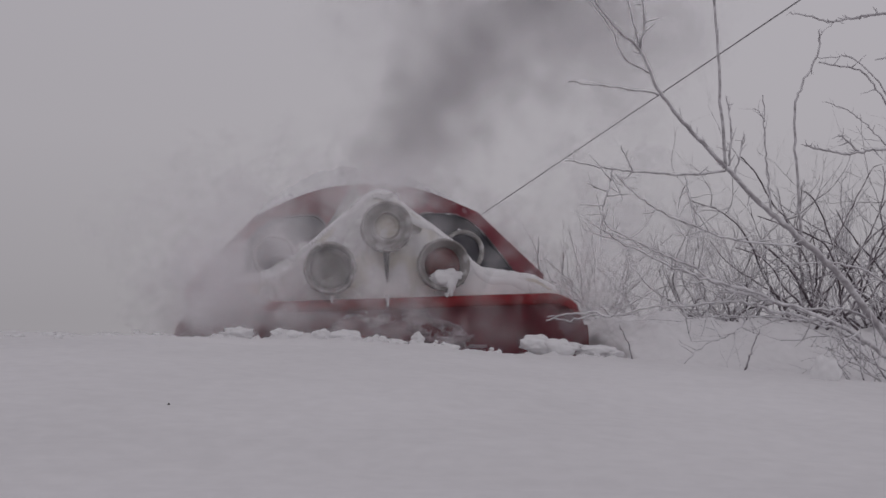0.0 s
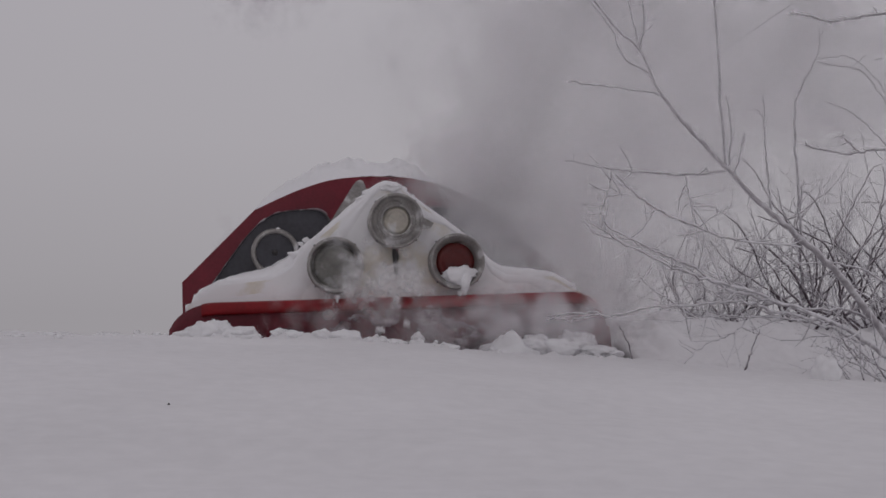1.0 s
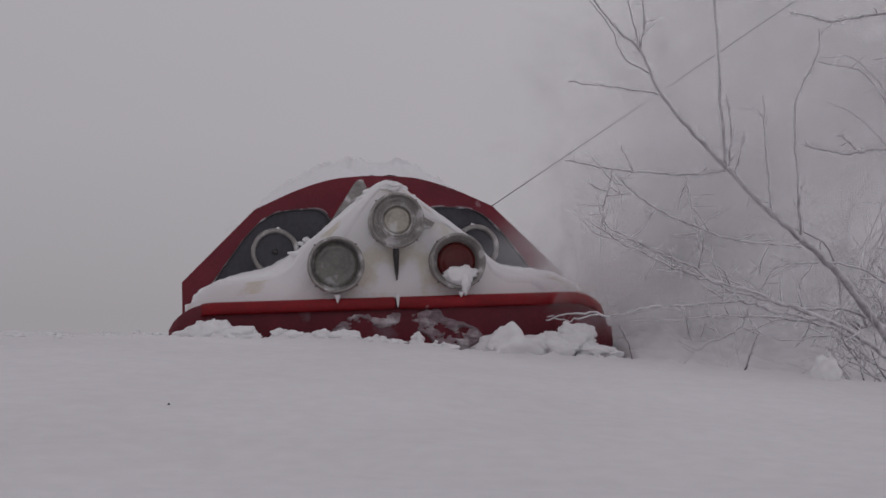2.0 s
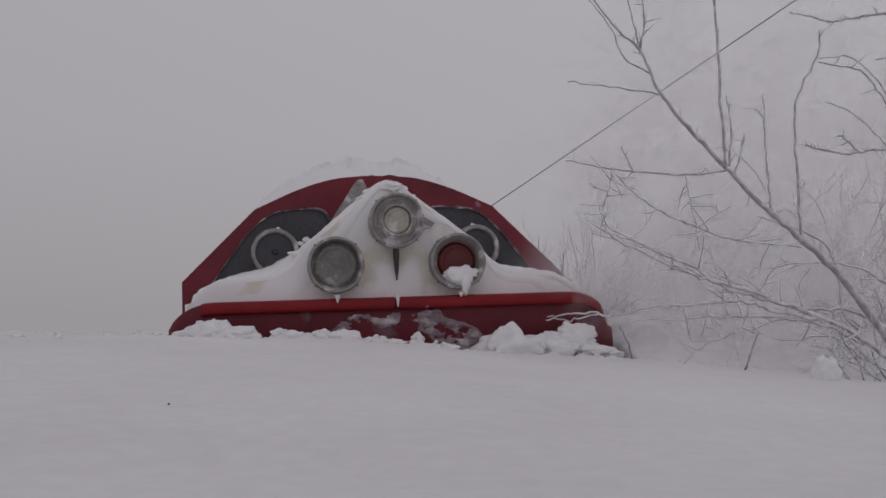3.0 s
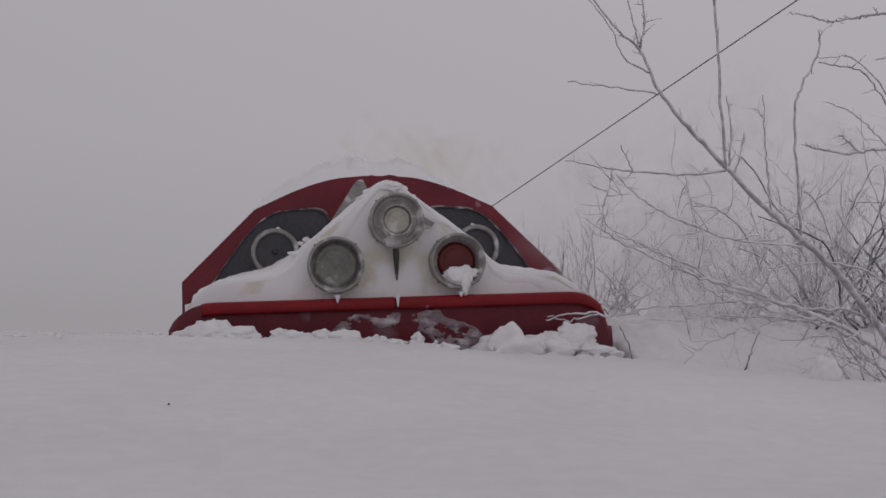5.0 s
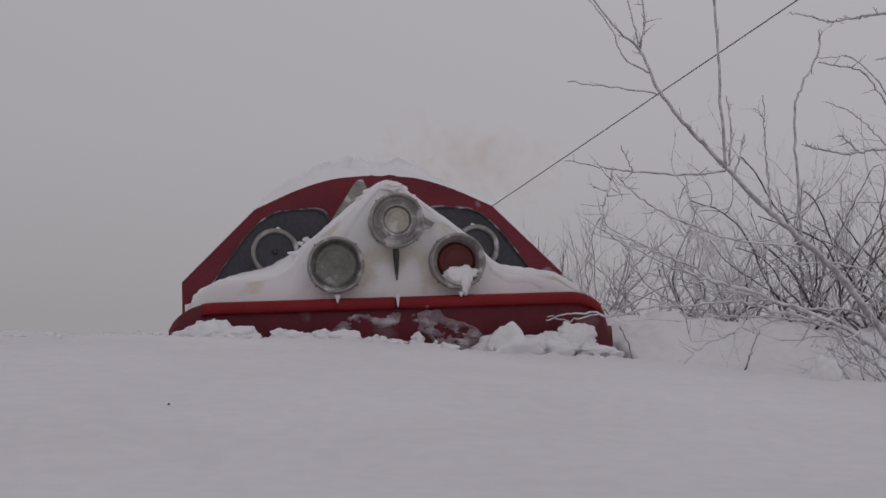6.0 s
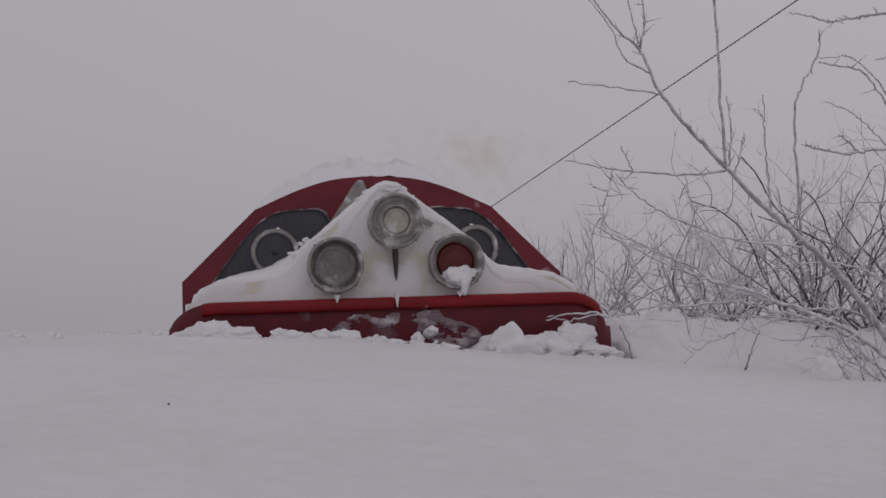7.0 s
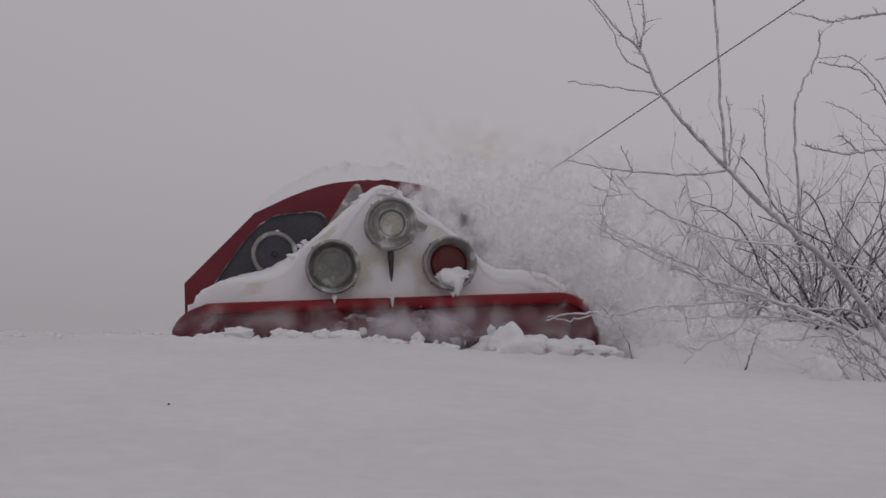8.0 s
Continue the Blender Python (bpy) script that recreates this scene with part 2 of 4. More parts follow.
def drift(x, y):
    a = noise.fractal(Vector((x * 0.7, y * 1.8, 0.3)), 1.0, 2.1, 4) * 0.022
    b = noise.noise(Vector((x * 3.0 + y * 0.8, y * 9.0, 4.0))) * 0.006
    edge = math.exp(-((y - 6.72) / 0.16) ** 2)
    c = noise.fractal(Vector((x * 5.0, y * 5.0, 9.0)), 1.0, 2.1, 4) * 0.03 * edge
    c += edge * 0.036 * max(-0.3, noise.fractal(Vector((x * 11.0, y * 9.0, 21.0)), 0.7, 2.2, 5))
    dent = -0.022 * math.exp(-((x - DENT[0]) / 0.22) ** 2 - ((y - DENT[1]) / 0.28) ** 2)
    dent -= 0.012 * math.exp(-((x - DENT[0] + 1.3) / 0.12) ** 2 - ((y - DENT[1] - 0.9) / 0.2) ** 2)
    c += 0.10 * noise.fractal(Vector((x * 1.7, y * 1.7, 2.0)), 1.0, 2.1, 4) * float(smoothstep(6.9, 7.8, y)) * float(smoothstep(2.5, 3.0, x))
    c += 0.045 * noise.fractal(Vector((x * 4.5, y * 4.5, 12.0)), 0.8, 2.2, 5) * float(smoothstep(6.9, 7.4, y)) * float(smoothstep(2.3, 2.8, x)) * (1 - float(smoothstep(11, 14, y)))
    far = math.exp(-max(0.0, y - 30) / 20)
    return (a + b + c + dent) * far


xs = np.concatenate([[-900, -300, -100, -40, -15, -8, -5], np.arange(-3.5, -1.2, 0.045), np.arange(-1.2, 3.0, 0.022), np.arange(3.0, 6.0, 0.04), [6.3, 7, 8.5, 12, 20, 45, 110, 300, 900]])
ys = np.concatenate([[-300, -80, -20, -6, -2, -0.5, 0.3], np.arange(0.9, 6.3, 0.06), np.arange(6.3, 6.95, 0.018), np.arange(6.95, 9.0, 0.045), np.arange(9.0, 14, 0.09), [15, 17, 20, 25, 32, 45, 60, 100, 200, 450, 1500]])
gx, gy = np.meshgrid(xs, ys)
gz = ground_height(gx, gy)
verts = [(float(x), float(y), float(z) + drift(float(x), float(y))) for x, y, z in zip(gx.ravel(), gy.ravel(), gz.ravel())]
w = len(xs)
faces = [(j * w + i, j * w + i + 1, (j + 1) * w + i + 1, (j + 1) * w + i) for j in range(len(ys) - 1) for i in range(w - 1)]
ground = mesh_object("ground", verts, faces, SNOW_GROUND)
tagged(ground, "deep wind-packed white snow with a ploughed cutting", "snow", kind="structure")


def level(x, y):
    return float(ground_height(np.array(float(x)), np.array(float(y)))) + drift(x, y)


# ---- the rail snowplough ----
def hood_profile(x, back):
    """Height of the hood over the line x; back: 0 at the front, 1 at the cab."""
    a = np.interp(abs(x), (0, 0.06, 0.15, 0.415, 0.587, 0.68, 0.8, 1.16, 1.3, 1.42), (0.885, 0.87, 0.79, 0.575, 0.44, 0.31, 0.247, 0.215, 0.12, 0.08))
    b = np.interp(abs(x), (0, 0.1, 0.2, 0.4, 0.58, 0.84, 1.13, 1.3, 1.42), (0.925, 0.875, 0.79, 0.61, 0.47, 0.32, 0.235, 0.17, 0.08))
    return float(a + (b - a) * back)


def mirror(points):
    return [(-x, z) for x, z in points] + [(x, z) for x, z in reversed(points)]


def headlight(parent, x, y, z, radius, glass, glass_radius, glass_label, deep=0.0):
    lamp = part("headlight", turned([(radius * 0.93, 0.30), (radius * 0.95, 0.10), (radius, 0.07), (radius * 1.0, 0.02), (radius * 0.97, 0.0),
                                     (radius * 0.90, 0.0), (radius * 0.87, 0.022), (radius * 0.83, 0.03), *(((glass_radius * 1.24, 0.022 + deep * 0.3), (glass_radius * 1.1, 0.03 + deep)) if deep else ((radius * 0.70, 0.034), (radius * 0.67, 0.006), (glass_radius * 1.26, 0.002), (glass_radius * 1.2, 0.03)))]), STEEL, parent,
                "round grey steel headlight housing, iced over")
    lamp.matrix_basis = pose(x, y, z)
    if not deep:
        part("bezel", turned([(glass_radius * 1.25, 0.06), (glass_radius * 1.25, 0.012), (glass_radius * 1.2, 0.0), (glass_radius * 1.02, 0.0), (glass_radius, 0.02), (glass_radius, 0.06)]),
         STEEL, lamp, "dull steel bezel ring")
    rings = [(glass_radius, 0.03), (glass_radius * 0.9, 0.014), (glass_radius * 0.72, 0.006), (glass_radius * 0.7, 0.012), (glass_radius * 0.5, 0.004), (glass_radius * 0.25, 0.0), (0.0005, 0.0)]
    rings = [(r * (1.12 if deep else 1), y + deep) for r, y in rings]
    part("lens", turned(rings), glass, lamp, glass_label)
    for k in range(4):
        w = math.pi / 4 + k * math.pi / 2
        bm = bmesh.new()
        bmesh.ops.create_cone(bm, cap_ends=True, segments=8, radius1=0.008, radius2=0.006, depth=0.016)
        moved(bm, Matrix.Translation((radius * 1.0 * math.cos(w), 0.04, radius * 1.0 * math.sin(w))) @ Matrix.Rotation(math.pi / 2 - w, 4, "Y"))
        part("clip", bm, DARK_STEEL, lamp)
    return lamp


def build_plough():
    plough = new("rail_snowplough")
    tagged(plough, "red rail snowplough with snow-caked cream hood and three lamps", "snowplough")
    outline_half = [(1.45, -1.1), (1.45, 0.27), (0.91, 0.80), (0.58, 0.945), (0.30, 1.025), (0.0, 1.045)]
    arch = [(x, z) for x, z in outline_half[2:]]
    arch = [tuple(p) for p in smooth_line(arch, 6)]
    half_out = outline_half[:2] + arch
    outline = [(-x, z) for x, z in half_out] + [(x, z) for x, z in reversed(half_out[:-1])]
    win = smooth_line([(1.225, 0.262), (1.11, 0.42), (0.96, 0.615), (0.825, 0.735), (0.70, 0.782), (0.52, 0.795), (0.41, 0.78), (0.345, 0.711)], 4)
    win = [tuple(p) for p in win] + [(0.33, 0.60), (0.34, 0.32), (0.40, 0.235), (1.1, 0.23)]
    holes = [win, [(-x, z) for x, z in win]]
    part("front_wall", slab(outline, holes, 1.10, 1.17), RED, plough, "dark red painted front wall", smooth=False)
    for s in (-1, 1):
        w = [(s * x, z) for x, z in win]
        glass = part("windscreen", slab([(x * 1.004, z) for x, z in w], [], 1.135, 1.15), GLASS_DARK, plough, "dark frosted windscreen", smooth=False)
        c = np.mean(np.array(w), axis=0)
        rim = [[(c[0] + (x - c[0]) * k, y, c[1] + (z - c[1]) * k) for x, z in w] for k, y in ((1.025, 1.105), (1.022, 1.09), (1.0, 1.084), (0.98, 1.09), (0.975, 1.12), (0.985, 1.14))]
        part("window_seal", grid_bm(rim, close=True), RUBBER, glass, "frosted rubber window seal")
        edge = w[3:27]
        ribbon = []
        for a in range(9):
            r = []
            for k, (ex, ez) in enumerate(edge):
                grow = 0.99 + 0.075 * a / 8
                px, pz = c[0] + (ex - c[0]) * grow, c[1] + (ez - c[1]) * (grow + 0.03 * a / 8)
                h = 0.55 * math.sin(math.pi * a / 8) + 0.9 * noise.fractal(Vector((px * 9, pz * 9, 3.0 + s)), 0.8, 2.1, 4) - 0.42
                r.append((px, 1.101 - 0.012 * max(-0.6, h), pz))
            ribbon.append(r)
        part("frost", grid_bm(ribbon), ICE, glass, "pinkish frost crusted along the window edge")
        ring = part("clear_view_screen", turned([(0.178, 0.10), (0.178, 0.02), (0.170, 0.0), (0.150, 0.0), (0.143, 0.015), (0.140, 0.06)]), STEEL, plough, "round clear-view screen ring, frosted steel")
        ring.matrix_basis = pose(s * 0.765, 1.02, 0.475)
        part("pane", turned([(0.142, 0.05), (0.10, 0.046), (0.0005, 0.045)]), GLASS_DARK, ring, "dark round glass pane")
        bm = bmesh.new()
        bmesh.ops.create_cone(bm, cap_ends=True, segments=12, radius1=0.025, radius2=0.02, depth=0.03)
        part("hub", moved(bm, Matrix.Translation((0, 0.035, 0)) @ Matrix.Rotation(math.pi / 2, 4, "X")), DARK_STEEL, ring)
        for k, (fx, fz, fs) in enumerate(((0.53, 0.56, 0.024), (0.575, 0.535, 0.018), (0.74, 0.652, 0.012))):
            part("frost_lump", moved(lump_bm(fs, k + 40 + s, 0.6, 3, (1.2, 0.5, 0.8)), Matrix.Translation((s * fx, 1.04, fz))), SNOW, glass)
    # roof and side walls run back from the front wall
    roof_line = [(x, z) for x, z in outline if z > 0.2]
    rows = []
    for y in np.linspace(1.17, 9.0, 14):
        rows.append([(x, y, z) for x, z in roof_line])
    part("roof", grid_bm(rows), RED, plough, "dark red roof under snow")
    for s in (-1, 1):
        part("side_wall", slab([(s * 1.45, -1.1), (s * 1.45, 0.268), (s * 1.40, 0.268), (s * 1.40, -1.1)], [], 1.17, 9.0), RED, plough, smooth=False)
    part("rear_wall", slab(outline, [], 9.0, 9.05), RED, plough, smooth=False)
    # snow on the roof
    rows = []
    for j, y in enumerate(np.linspace(1.32, 7.5, 46)):
        end = math.sin(math.pi * min(1, (y - 1.27) / 0.9) / 2)
        r = []
        for i in range(61):
            u = -1 + i / 30
            x = u * 1.05
            base = float(np.interp(abs(x), [p[0] for p in reversed(half_out[1:])], [p[1] for p in reversed(half_out[1:])]))
            t = 0.24 * end * (1 - abs(u) ** 3) + 0.03
            t *= 1 + 0.38 * noise.fractal(Vector((x * 5, y * 5, 1.0)), 0.8, 2.0, 5)
            t += 0.05 * max(0, noise.noise(Vector((x * 9, y * 9, 5.0)))) * end
            r.append((x, y, base - 0.03 + (t if abs(u) < 0.99 else 0.0)))
        rows.append(r)
    part("roof_snow", grid_bm(rows), SNOW, plough, "thick crusted snow on the roof")
    # hood: front plate and top sheet
    xs_ = np.linspace(-1.36, 1.36, 81)
    rows = []
    for k in range(13):
        v = k / 12
        r = []
        for x in xs_:
            top = hood_profile(x, 0)
            z = -0.2 + (top + 0.2) * v
            r.append((x, 0.13 + 0.10 * z / 0.9 + 0.25 * max(0, abs(x) - 0.75), z))
        rows.append(r)
    part("hood_front", grid_bm(rows), CREAM, plough, "cream painted hood front, half frosted")
    rows = []
    for k in range(15):
        v = k / 14
        rows.append([(x, 0.13 + 0.10 * hood_profile(x, 0) / 0.9 + 0.25 * max(0, abs(x) - 0.75) + (1.09 - 0.13 - 0.10 * hood_profile(x, 0) / 0.9 - 0.25 * max(0, abs(x) - 0.75)) * v, hood_profile(x, v) - 0.004) for x in xs_])
    part("hood", grid_bm(rows), CREAM, plough, "cream painted sloping hood")
    # snow lying on the hood, rolling over its front edge
    rows = []
    nx = 141
    for k in range(34):
        r = []
        for i in range(nx):
            x = -1.38 + 2.76 * i / (nx - 1)
            front = 0.13 + 0.10 * hood_profile(x, 0) / 0.9 + 0.25 * max(0, abs(x) - 0.75)
            lum = noise.fractal(Vector((x * 3.2, k * 0.12, 2.0)), 1.0, 2.0, 4)
            thick = 0.026 + 0.012 * lum + 0.012 * smoothstep(0.75, 1.0, abs(x)) + 0.010 * noise.noise(Vector((x * 14, k * 0.5, 3.0)))
            if k < 6:
                a = k / 5 * math.pi / 2
                hang = 0.03 + 0.16 * max(0, 0.15 + noise.noise(Vector((x * 3.0, 7.0, 1.0)))) + 0.30 * float(smoothstep(0.1, 0.6, -x)) + 0.05 * float(smoothstep(0.55, 0.9, x))
                top = hood_profile(x, 0)
                z = top - hang * (1 - math.sin(a)) + (thick + 0.0) * math.sin(a)
                y = front - 0.012 * math.cos(a) + 0.012 * math.sin(a) - 0.10 * (top - z) / 0.9
                if k == 0:
                    y = front + 0.008 - 0.10 * (top - z) / 0.9
            else:
                v = (k - 5) / 28
                y = front + (1.085 - front) * v
                z = hood_profile(x, v) + thick * (1 + 0.3 * v)
            if abs(x) > 1.33:
                z -= 0.05
            r.append((x, y, z))
        rows.append(r)
    part("hood_snow", grid_bm(rows), SNOW, plough, "thick white snow lying on the hood")
    part("snow_cap", moved(lump_bm(0.075, 3, 0.5, 4, (1.25, 1.1, 0.55)), Matrix.Translation((0.02, 0.27, 0.850))), SNOW, plough)
    part("snow_cap", moved(lump_bm(0.055, 8, 0.5, 4, (1.2, 1.1, 0.8)), Matrix.Translation((-0.10, 0.33, 0.82))), SNOW, plough)
    for k, (sx, sz, ss) in enumerate(((0.12, 0.80, 0.045), (-0.15, 0.79, 0.05), (0.62, 0.36, 0.05), (0.74, 0.27, 0.05), (-0.62, 0.42, 0.05), (0.95, 0.25, 0.06), (1.15, 0.21, 0.05))):
        part("snow_cap", moved(lump_bm(ss, 60 + k, 0.45, 3, (1.5, 1.0, 0.6)), Matrix.Translation((sx, 0.27 + 0.2 * max(0, abs(sx) - 0.7), sz - 0.012))), SNOW, plough)
    # lamps
    headlight(plough, 0.017, -0.02, 0.61, 0.185, GLASS_WARM, 0.092, "round ribbed clear lamp glass")
    headlight(plough, -0.392, 0.0, 0.325, 0.188, GLASS_GREY, 0.132, "iced grey lamp glass", 0.03)
    red = headlight(plough, 0.424, 0.0, 0.33, 0.190, GLASS_RED, 0.118, "dark red lamp glass", 0.07)
    part("packed_snow", moved(lump_bm(0.08, 5, 0.5, 4, (1.4, 0.6, 0.78)), Matrix.Translation((0.015, 0.035, -0.092))), SNOW, red, "snow packed in the bottom of the lamp")
    part("packed_snow", moved(lump_bm(0.035, 6, 0.5, 3, (0.9, 0.8, 1.9)), Matrix.Translation((0.04, 0.0, -0.155))), SNOW, red)
    # brackets, dark spike, deflector blade
    part("bracket", slab([(0.19, 0.655), (0.29, 0.60), (0.27, 0.565), (0.20, 0.56)], [], 0.13, 0.15), STEEL, plough, "small grey steel bracket", smooth=False)
    bm = turned([(0.004, -0.17), (0.012, -0.12), (0.022, 0.0), (0.020, 0.06)], 10)
    part("dark_spike", moved(bm, Matrix.Translation((0.02, 0.12, 0.385)) @ Matrix.Rotation(math.pi / 2, 4, "X")), DARK_STEEL, plough, "dark pointed spike below the top lamp")
    blade = [(-0.375, 0.66), (-0.262, 0.83), (-0.188, 0.947), (-0.16, 0.98), (-0.135, 0.99), (-0.112, 0.984), (-0.091, 0.937), (-0.086, 0.874), (-0.161, 0.836), (-0.256, 0.741), (-0.345, 0.645)]
    part("deflector_blade", slab(blade, [], 0.86, 0.875), STEEL, plough, "pale grey leaf-shaped deflector blade", smooth=False)
    bm = slab([(-0.455, 0.53), (-0.425, 0.535), (-0.345, 0.669), (-0.369, 0.69)], [], 0.855, 0.87)
    part("blade_stay", bm, DARK_STEEL, plough, smooth=False)
    # beam: lip in a lit red, apron below in a shaded red, rounded ends
    def beam_rows(profile, x0, x1, n=90):
        rows = []
        for i in range(n + 1):
            x = x0 + (x1 - x0) * i / n
            e = max(0.0, (abs(x) - 1.18) / 0.31)
            drop = 0.24 * (1 - math.sqrt(max(0.0, 1 - min(1, e) ** 2)))
            rows.append([(x, y + 0.10 * e * e, z - drop * kz) for y, z, kz in profile])
        return rows
    for a, b in ((-1.26, -0.015), (0.015, 1.42)):
        part("lip", grid_bm(beam_rows([(0.16, 0.104, 1), (0.03, 0.104, 1), (0.0, 0.095, 1), (-0.012, 0.035, 1), (0.0, 0.022, 1), (0.06, 0.02, 1)], a, b, 40)), RED_LIP, plough, "red painted beam edge, its lit tone put into the colour")
    part("apron", grid_bm(beam_rows([(0.5, 0.098, 1), (0.05, 0.098, 1), (0.035, 0.03, 1), (0.03, 0.0, 1), (0.05, -0.25, 1.0), (0.09, -0.6, 1), (0.14, -1.0, 1)], -1.475, 1.525)), RED_APRON, plough, "red plough apron, its recess shade put into the colour, with snow smears")
    # snow caked on the apron and icicles on the lip
    rnd = random.Random(4)
    rows = []
    for k in range(46):
        r = []
        for i in range(150):
            x, z = -0.70 + 1.42 * i / 149, 0.022 - 0.30 * k / 45
            top = 0.012 - 0.15 * (x / 0.58) ** 2 + 0.05 * noise.fractal(Vector((x * 6, 8.0, 2.0)), 0.8, 2.1, 4)
            low = top - 0.075 - 0.22 * float(smoothstep(0.05, 0.4, x)) - 0.05 * noise.noise(Vector((x * 4, 3.0, 1.0)))
            inside = float(smoothstep(top + 0.012, top - 0.012, z)) * float(smoothstep(low - 0.03, low + 0.02, z))
            h = inside * (0.55 + 1.0 * noise.fractal(Vector((x * 6.5, z * 11.0, 4.0)), 0.75, 2.1, 6)) - 0.30
            y = 0.037 - 0.006 * z - 0.012 * noise.noise(Vector((x * 20, z * 20, 6.0))) * max(0, h)
            r.append((x, y - 0.03 * h if h > 0 else y + 0.02, z))
        rows.append(r)
    part("caked_snow", grid_bm(rows), ICE, plough, "grey ice and snow smeared on the apron")
    for x, ln in ((-0.39, 0.035), (0.005, 0.075), (0.43, 0.02)):
        bm = turned([(0.003, 0.0), (0.008, ln * 0.4), (0.016, ln), (0.02, ln + 0.015)], 10)
        part("icicle", moved(bm, Matrix.Translation((x, -0.012, 0.11 - ln)) @ Matrix.Rotation(math.pi / 2, 4, "X")), SNOW, plough, "snow icicle on the beam edge")
    return plough


plough = build_plough()


# ---- snow blocks and crumbs along the cutting ----
def snow_block(size, seed, place, squash=(1, 1, 1), chisel=0.25, rough=0.22):
    bm = lump_bm(size, seed, rough + 0.18, 4 if size > 0.02 else 2, squash, chisel * 0.8)
    me = bpy.data.meshes.new("snow_block")
    bm.to_mesh(me)
    bm.free()
    me.materials.append(SNOW)
    me.shade_smooth()
    ob = new("snow_block", me)
    ob.location = place
    return tagged(ob, "broken block of packed white snow at the cutting edge", "snow block", "snow blocks at the cutting")


snow_block(0.11, 2, (1.839, 6.860, 0.282), (1.2, 0.8, 0.6), 0.3)
snow_block(0.085, 4, (2.207, 6.840, 0.239), (1.6, 0.8, 0.6), 0.3)
snow_block(0.05, 17, (2.329, 6.820, 0.224), (1.4, 0.8, 0.6), 0.3)
snow_block(0.09, 5, (1.956, 6.800, 0.272), (1.5, 0.8, 0.7), 0.3)
snow_block(0.09, 7, (3.051, 5.400, 0.164), (0.8, 0.8, 1.1), 0.2)
snow_block(0.07, 8, (0.551, 6.720, 0.350), (1.5, 0.8, 0.6), 0.25)
snow_block(0.045, 9, (0.228, 6.720, 0.355), (1.6, 0.9, 0.8), 0.2)
snow_block(0.055, 11, (-0.117, 6.760, 0.362), (1.9, 0.9, 0.7), 0.15, 0.45)
snow_block(0.04, 12, (0.402, 6.700, 0.364), (1.3, 0.9, 0.9), 0.2)
snow_block(0.05, 13, (0.868, 6.750, 0.305), (1.6, 0.9, 0.6), 0.2)
snow_block(0.06, 14, (1.175, 6.740, 0.262), (1.6, 0.9, 0.6), 0.2)
snow_block(0.022, 15, (0.062, 5.600, 0.263), (1.6, 1.0, 0.5), 0.2)
snow_block(0.045, 16, (1.029, 6.860, 0.33), (1.0, 0.6, 0.9), 0.35)
rnd = random.Random(21)
for i in range(130):
    x = -0.75 + 3.2 * rnd.random()
    y = 6.66 + 0.16 * rnd.random()
    s = 0.008 + 0.022 * rnd.random() ** 2
    snow_block(s, 30 + i, (x, y, level(x, y) + 0.3 * s), (1.2, 1, 0.8), 0.2, 0.35)
for i in range(40):
    x = -2.1 + 1.6 * rnd.random()
    y = 6.0 + 0.75 * rnd.random()
    s = 0.006 + 0.02 * rnd.random() ** 2
    snow_block(s, 300 + i, (x, y, level(x, y) + 0.2 * s), (1.6, 1, 0.7), 0.2, 0.35)
speck = mesh_object("debris", [(0.0, 0.0, 0.0), (0.008, 0.0, 0.0), (0.008, 0.01, 0.002), (0.0, 0.01, 0.002), (0.004, 0.004, 0.007)],
                    [(0, 1, 2, 3), (0, 1, 4), (1, 2, 4), (2, 3, 4), (3, 0, 4)], DARK_STEEL, False)
speck.location = (-0.265, 3.36, level(-0.265, 3.36))
tagged(speck, "tiny dark crumb of debris on the snow", "debris")


# ---- frosted trees and shrubs ----
def twigs_on(line, rnd, lines, depth, every, length, radius, spread=1.0):
    """Side shoots along a branch, splitting again to the given depth."""
    pts = [np.array(p, float) for p, r in line]
    for i in range(1, len(pts)):
        if rnd.random() > every:
            continue
        d = pts[i] - pts[i - 1]
        d = d / (np.linalg.norm(d) + 1e-9)
        side = np.array([rnd.gauss(0, 1), rnd.gauss(0, 0.7), rnd.gauss(0.35, 1)])
        way = d * 0.7 + spread * side / np.linalg.norm(side)
        way /= np.linalg.norm(way)
        shoot(pts[i], way, length * (0.4 + rnd.random()), min(radius, line[i][1] * 0.7), rnd, lines, depth, every, spread)


def shoot(start, way, length, radius, rnd, lines, depth, every, spread):
    n = max(4, int(length / 0.045))
    p, d = np.array(start, float), np.array(way, float)
    line = []
    for i in range(n + 1):
        line.append((tuple(p), radius * (1 - 0.65 * i / n)))
        d = d + np.array([rnd.gauss(0, 0.13), rnd.gauss(0, 0.13), rnd.gauss(0.02, 0.13)])
        d /= np.linalg.norm(d)
        p = p + d * length / n
    lines.append(line)
    if depth > 0:
        twigs_on(line, rnd, lines, depth - 1, every, length * 0.5, radius * 0.75, spread)


def limb(points, r0, r1, rnd, wiggle=0.008):
    pts = smooth_line(points, 7)
    n = len(pts) - 1
    return [((p[0] + rnd.gauss(0, wiggle), p[1] + rnd.gauss(0, wiggle), p[2] + rnd.gauss(0, wiggle)), r0 + (r1 - r0) * i / n) for i, p in enumerate(pts)]


def tree(name, label, limbs, twigs, bark, twig_bark, group=""):
    root = new(name)
    tagged(root, label, "shrub" if "shrub" in name else "tree", group)
    for l in limbs:
        ob = tubes("branch", [l], bark, 7)
        ob.parent = root
    if twigs:
        ob = tubes("brushwood", twigs, twig_bark, 4)
        ob.parent = root
        ob["kind"] = "stuff"
    return root


rnd = random.Random(11)
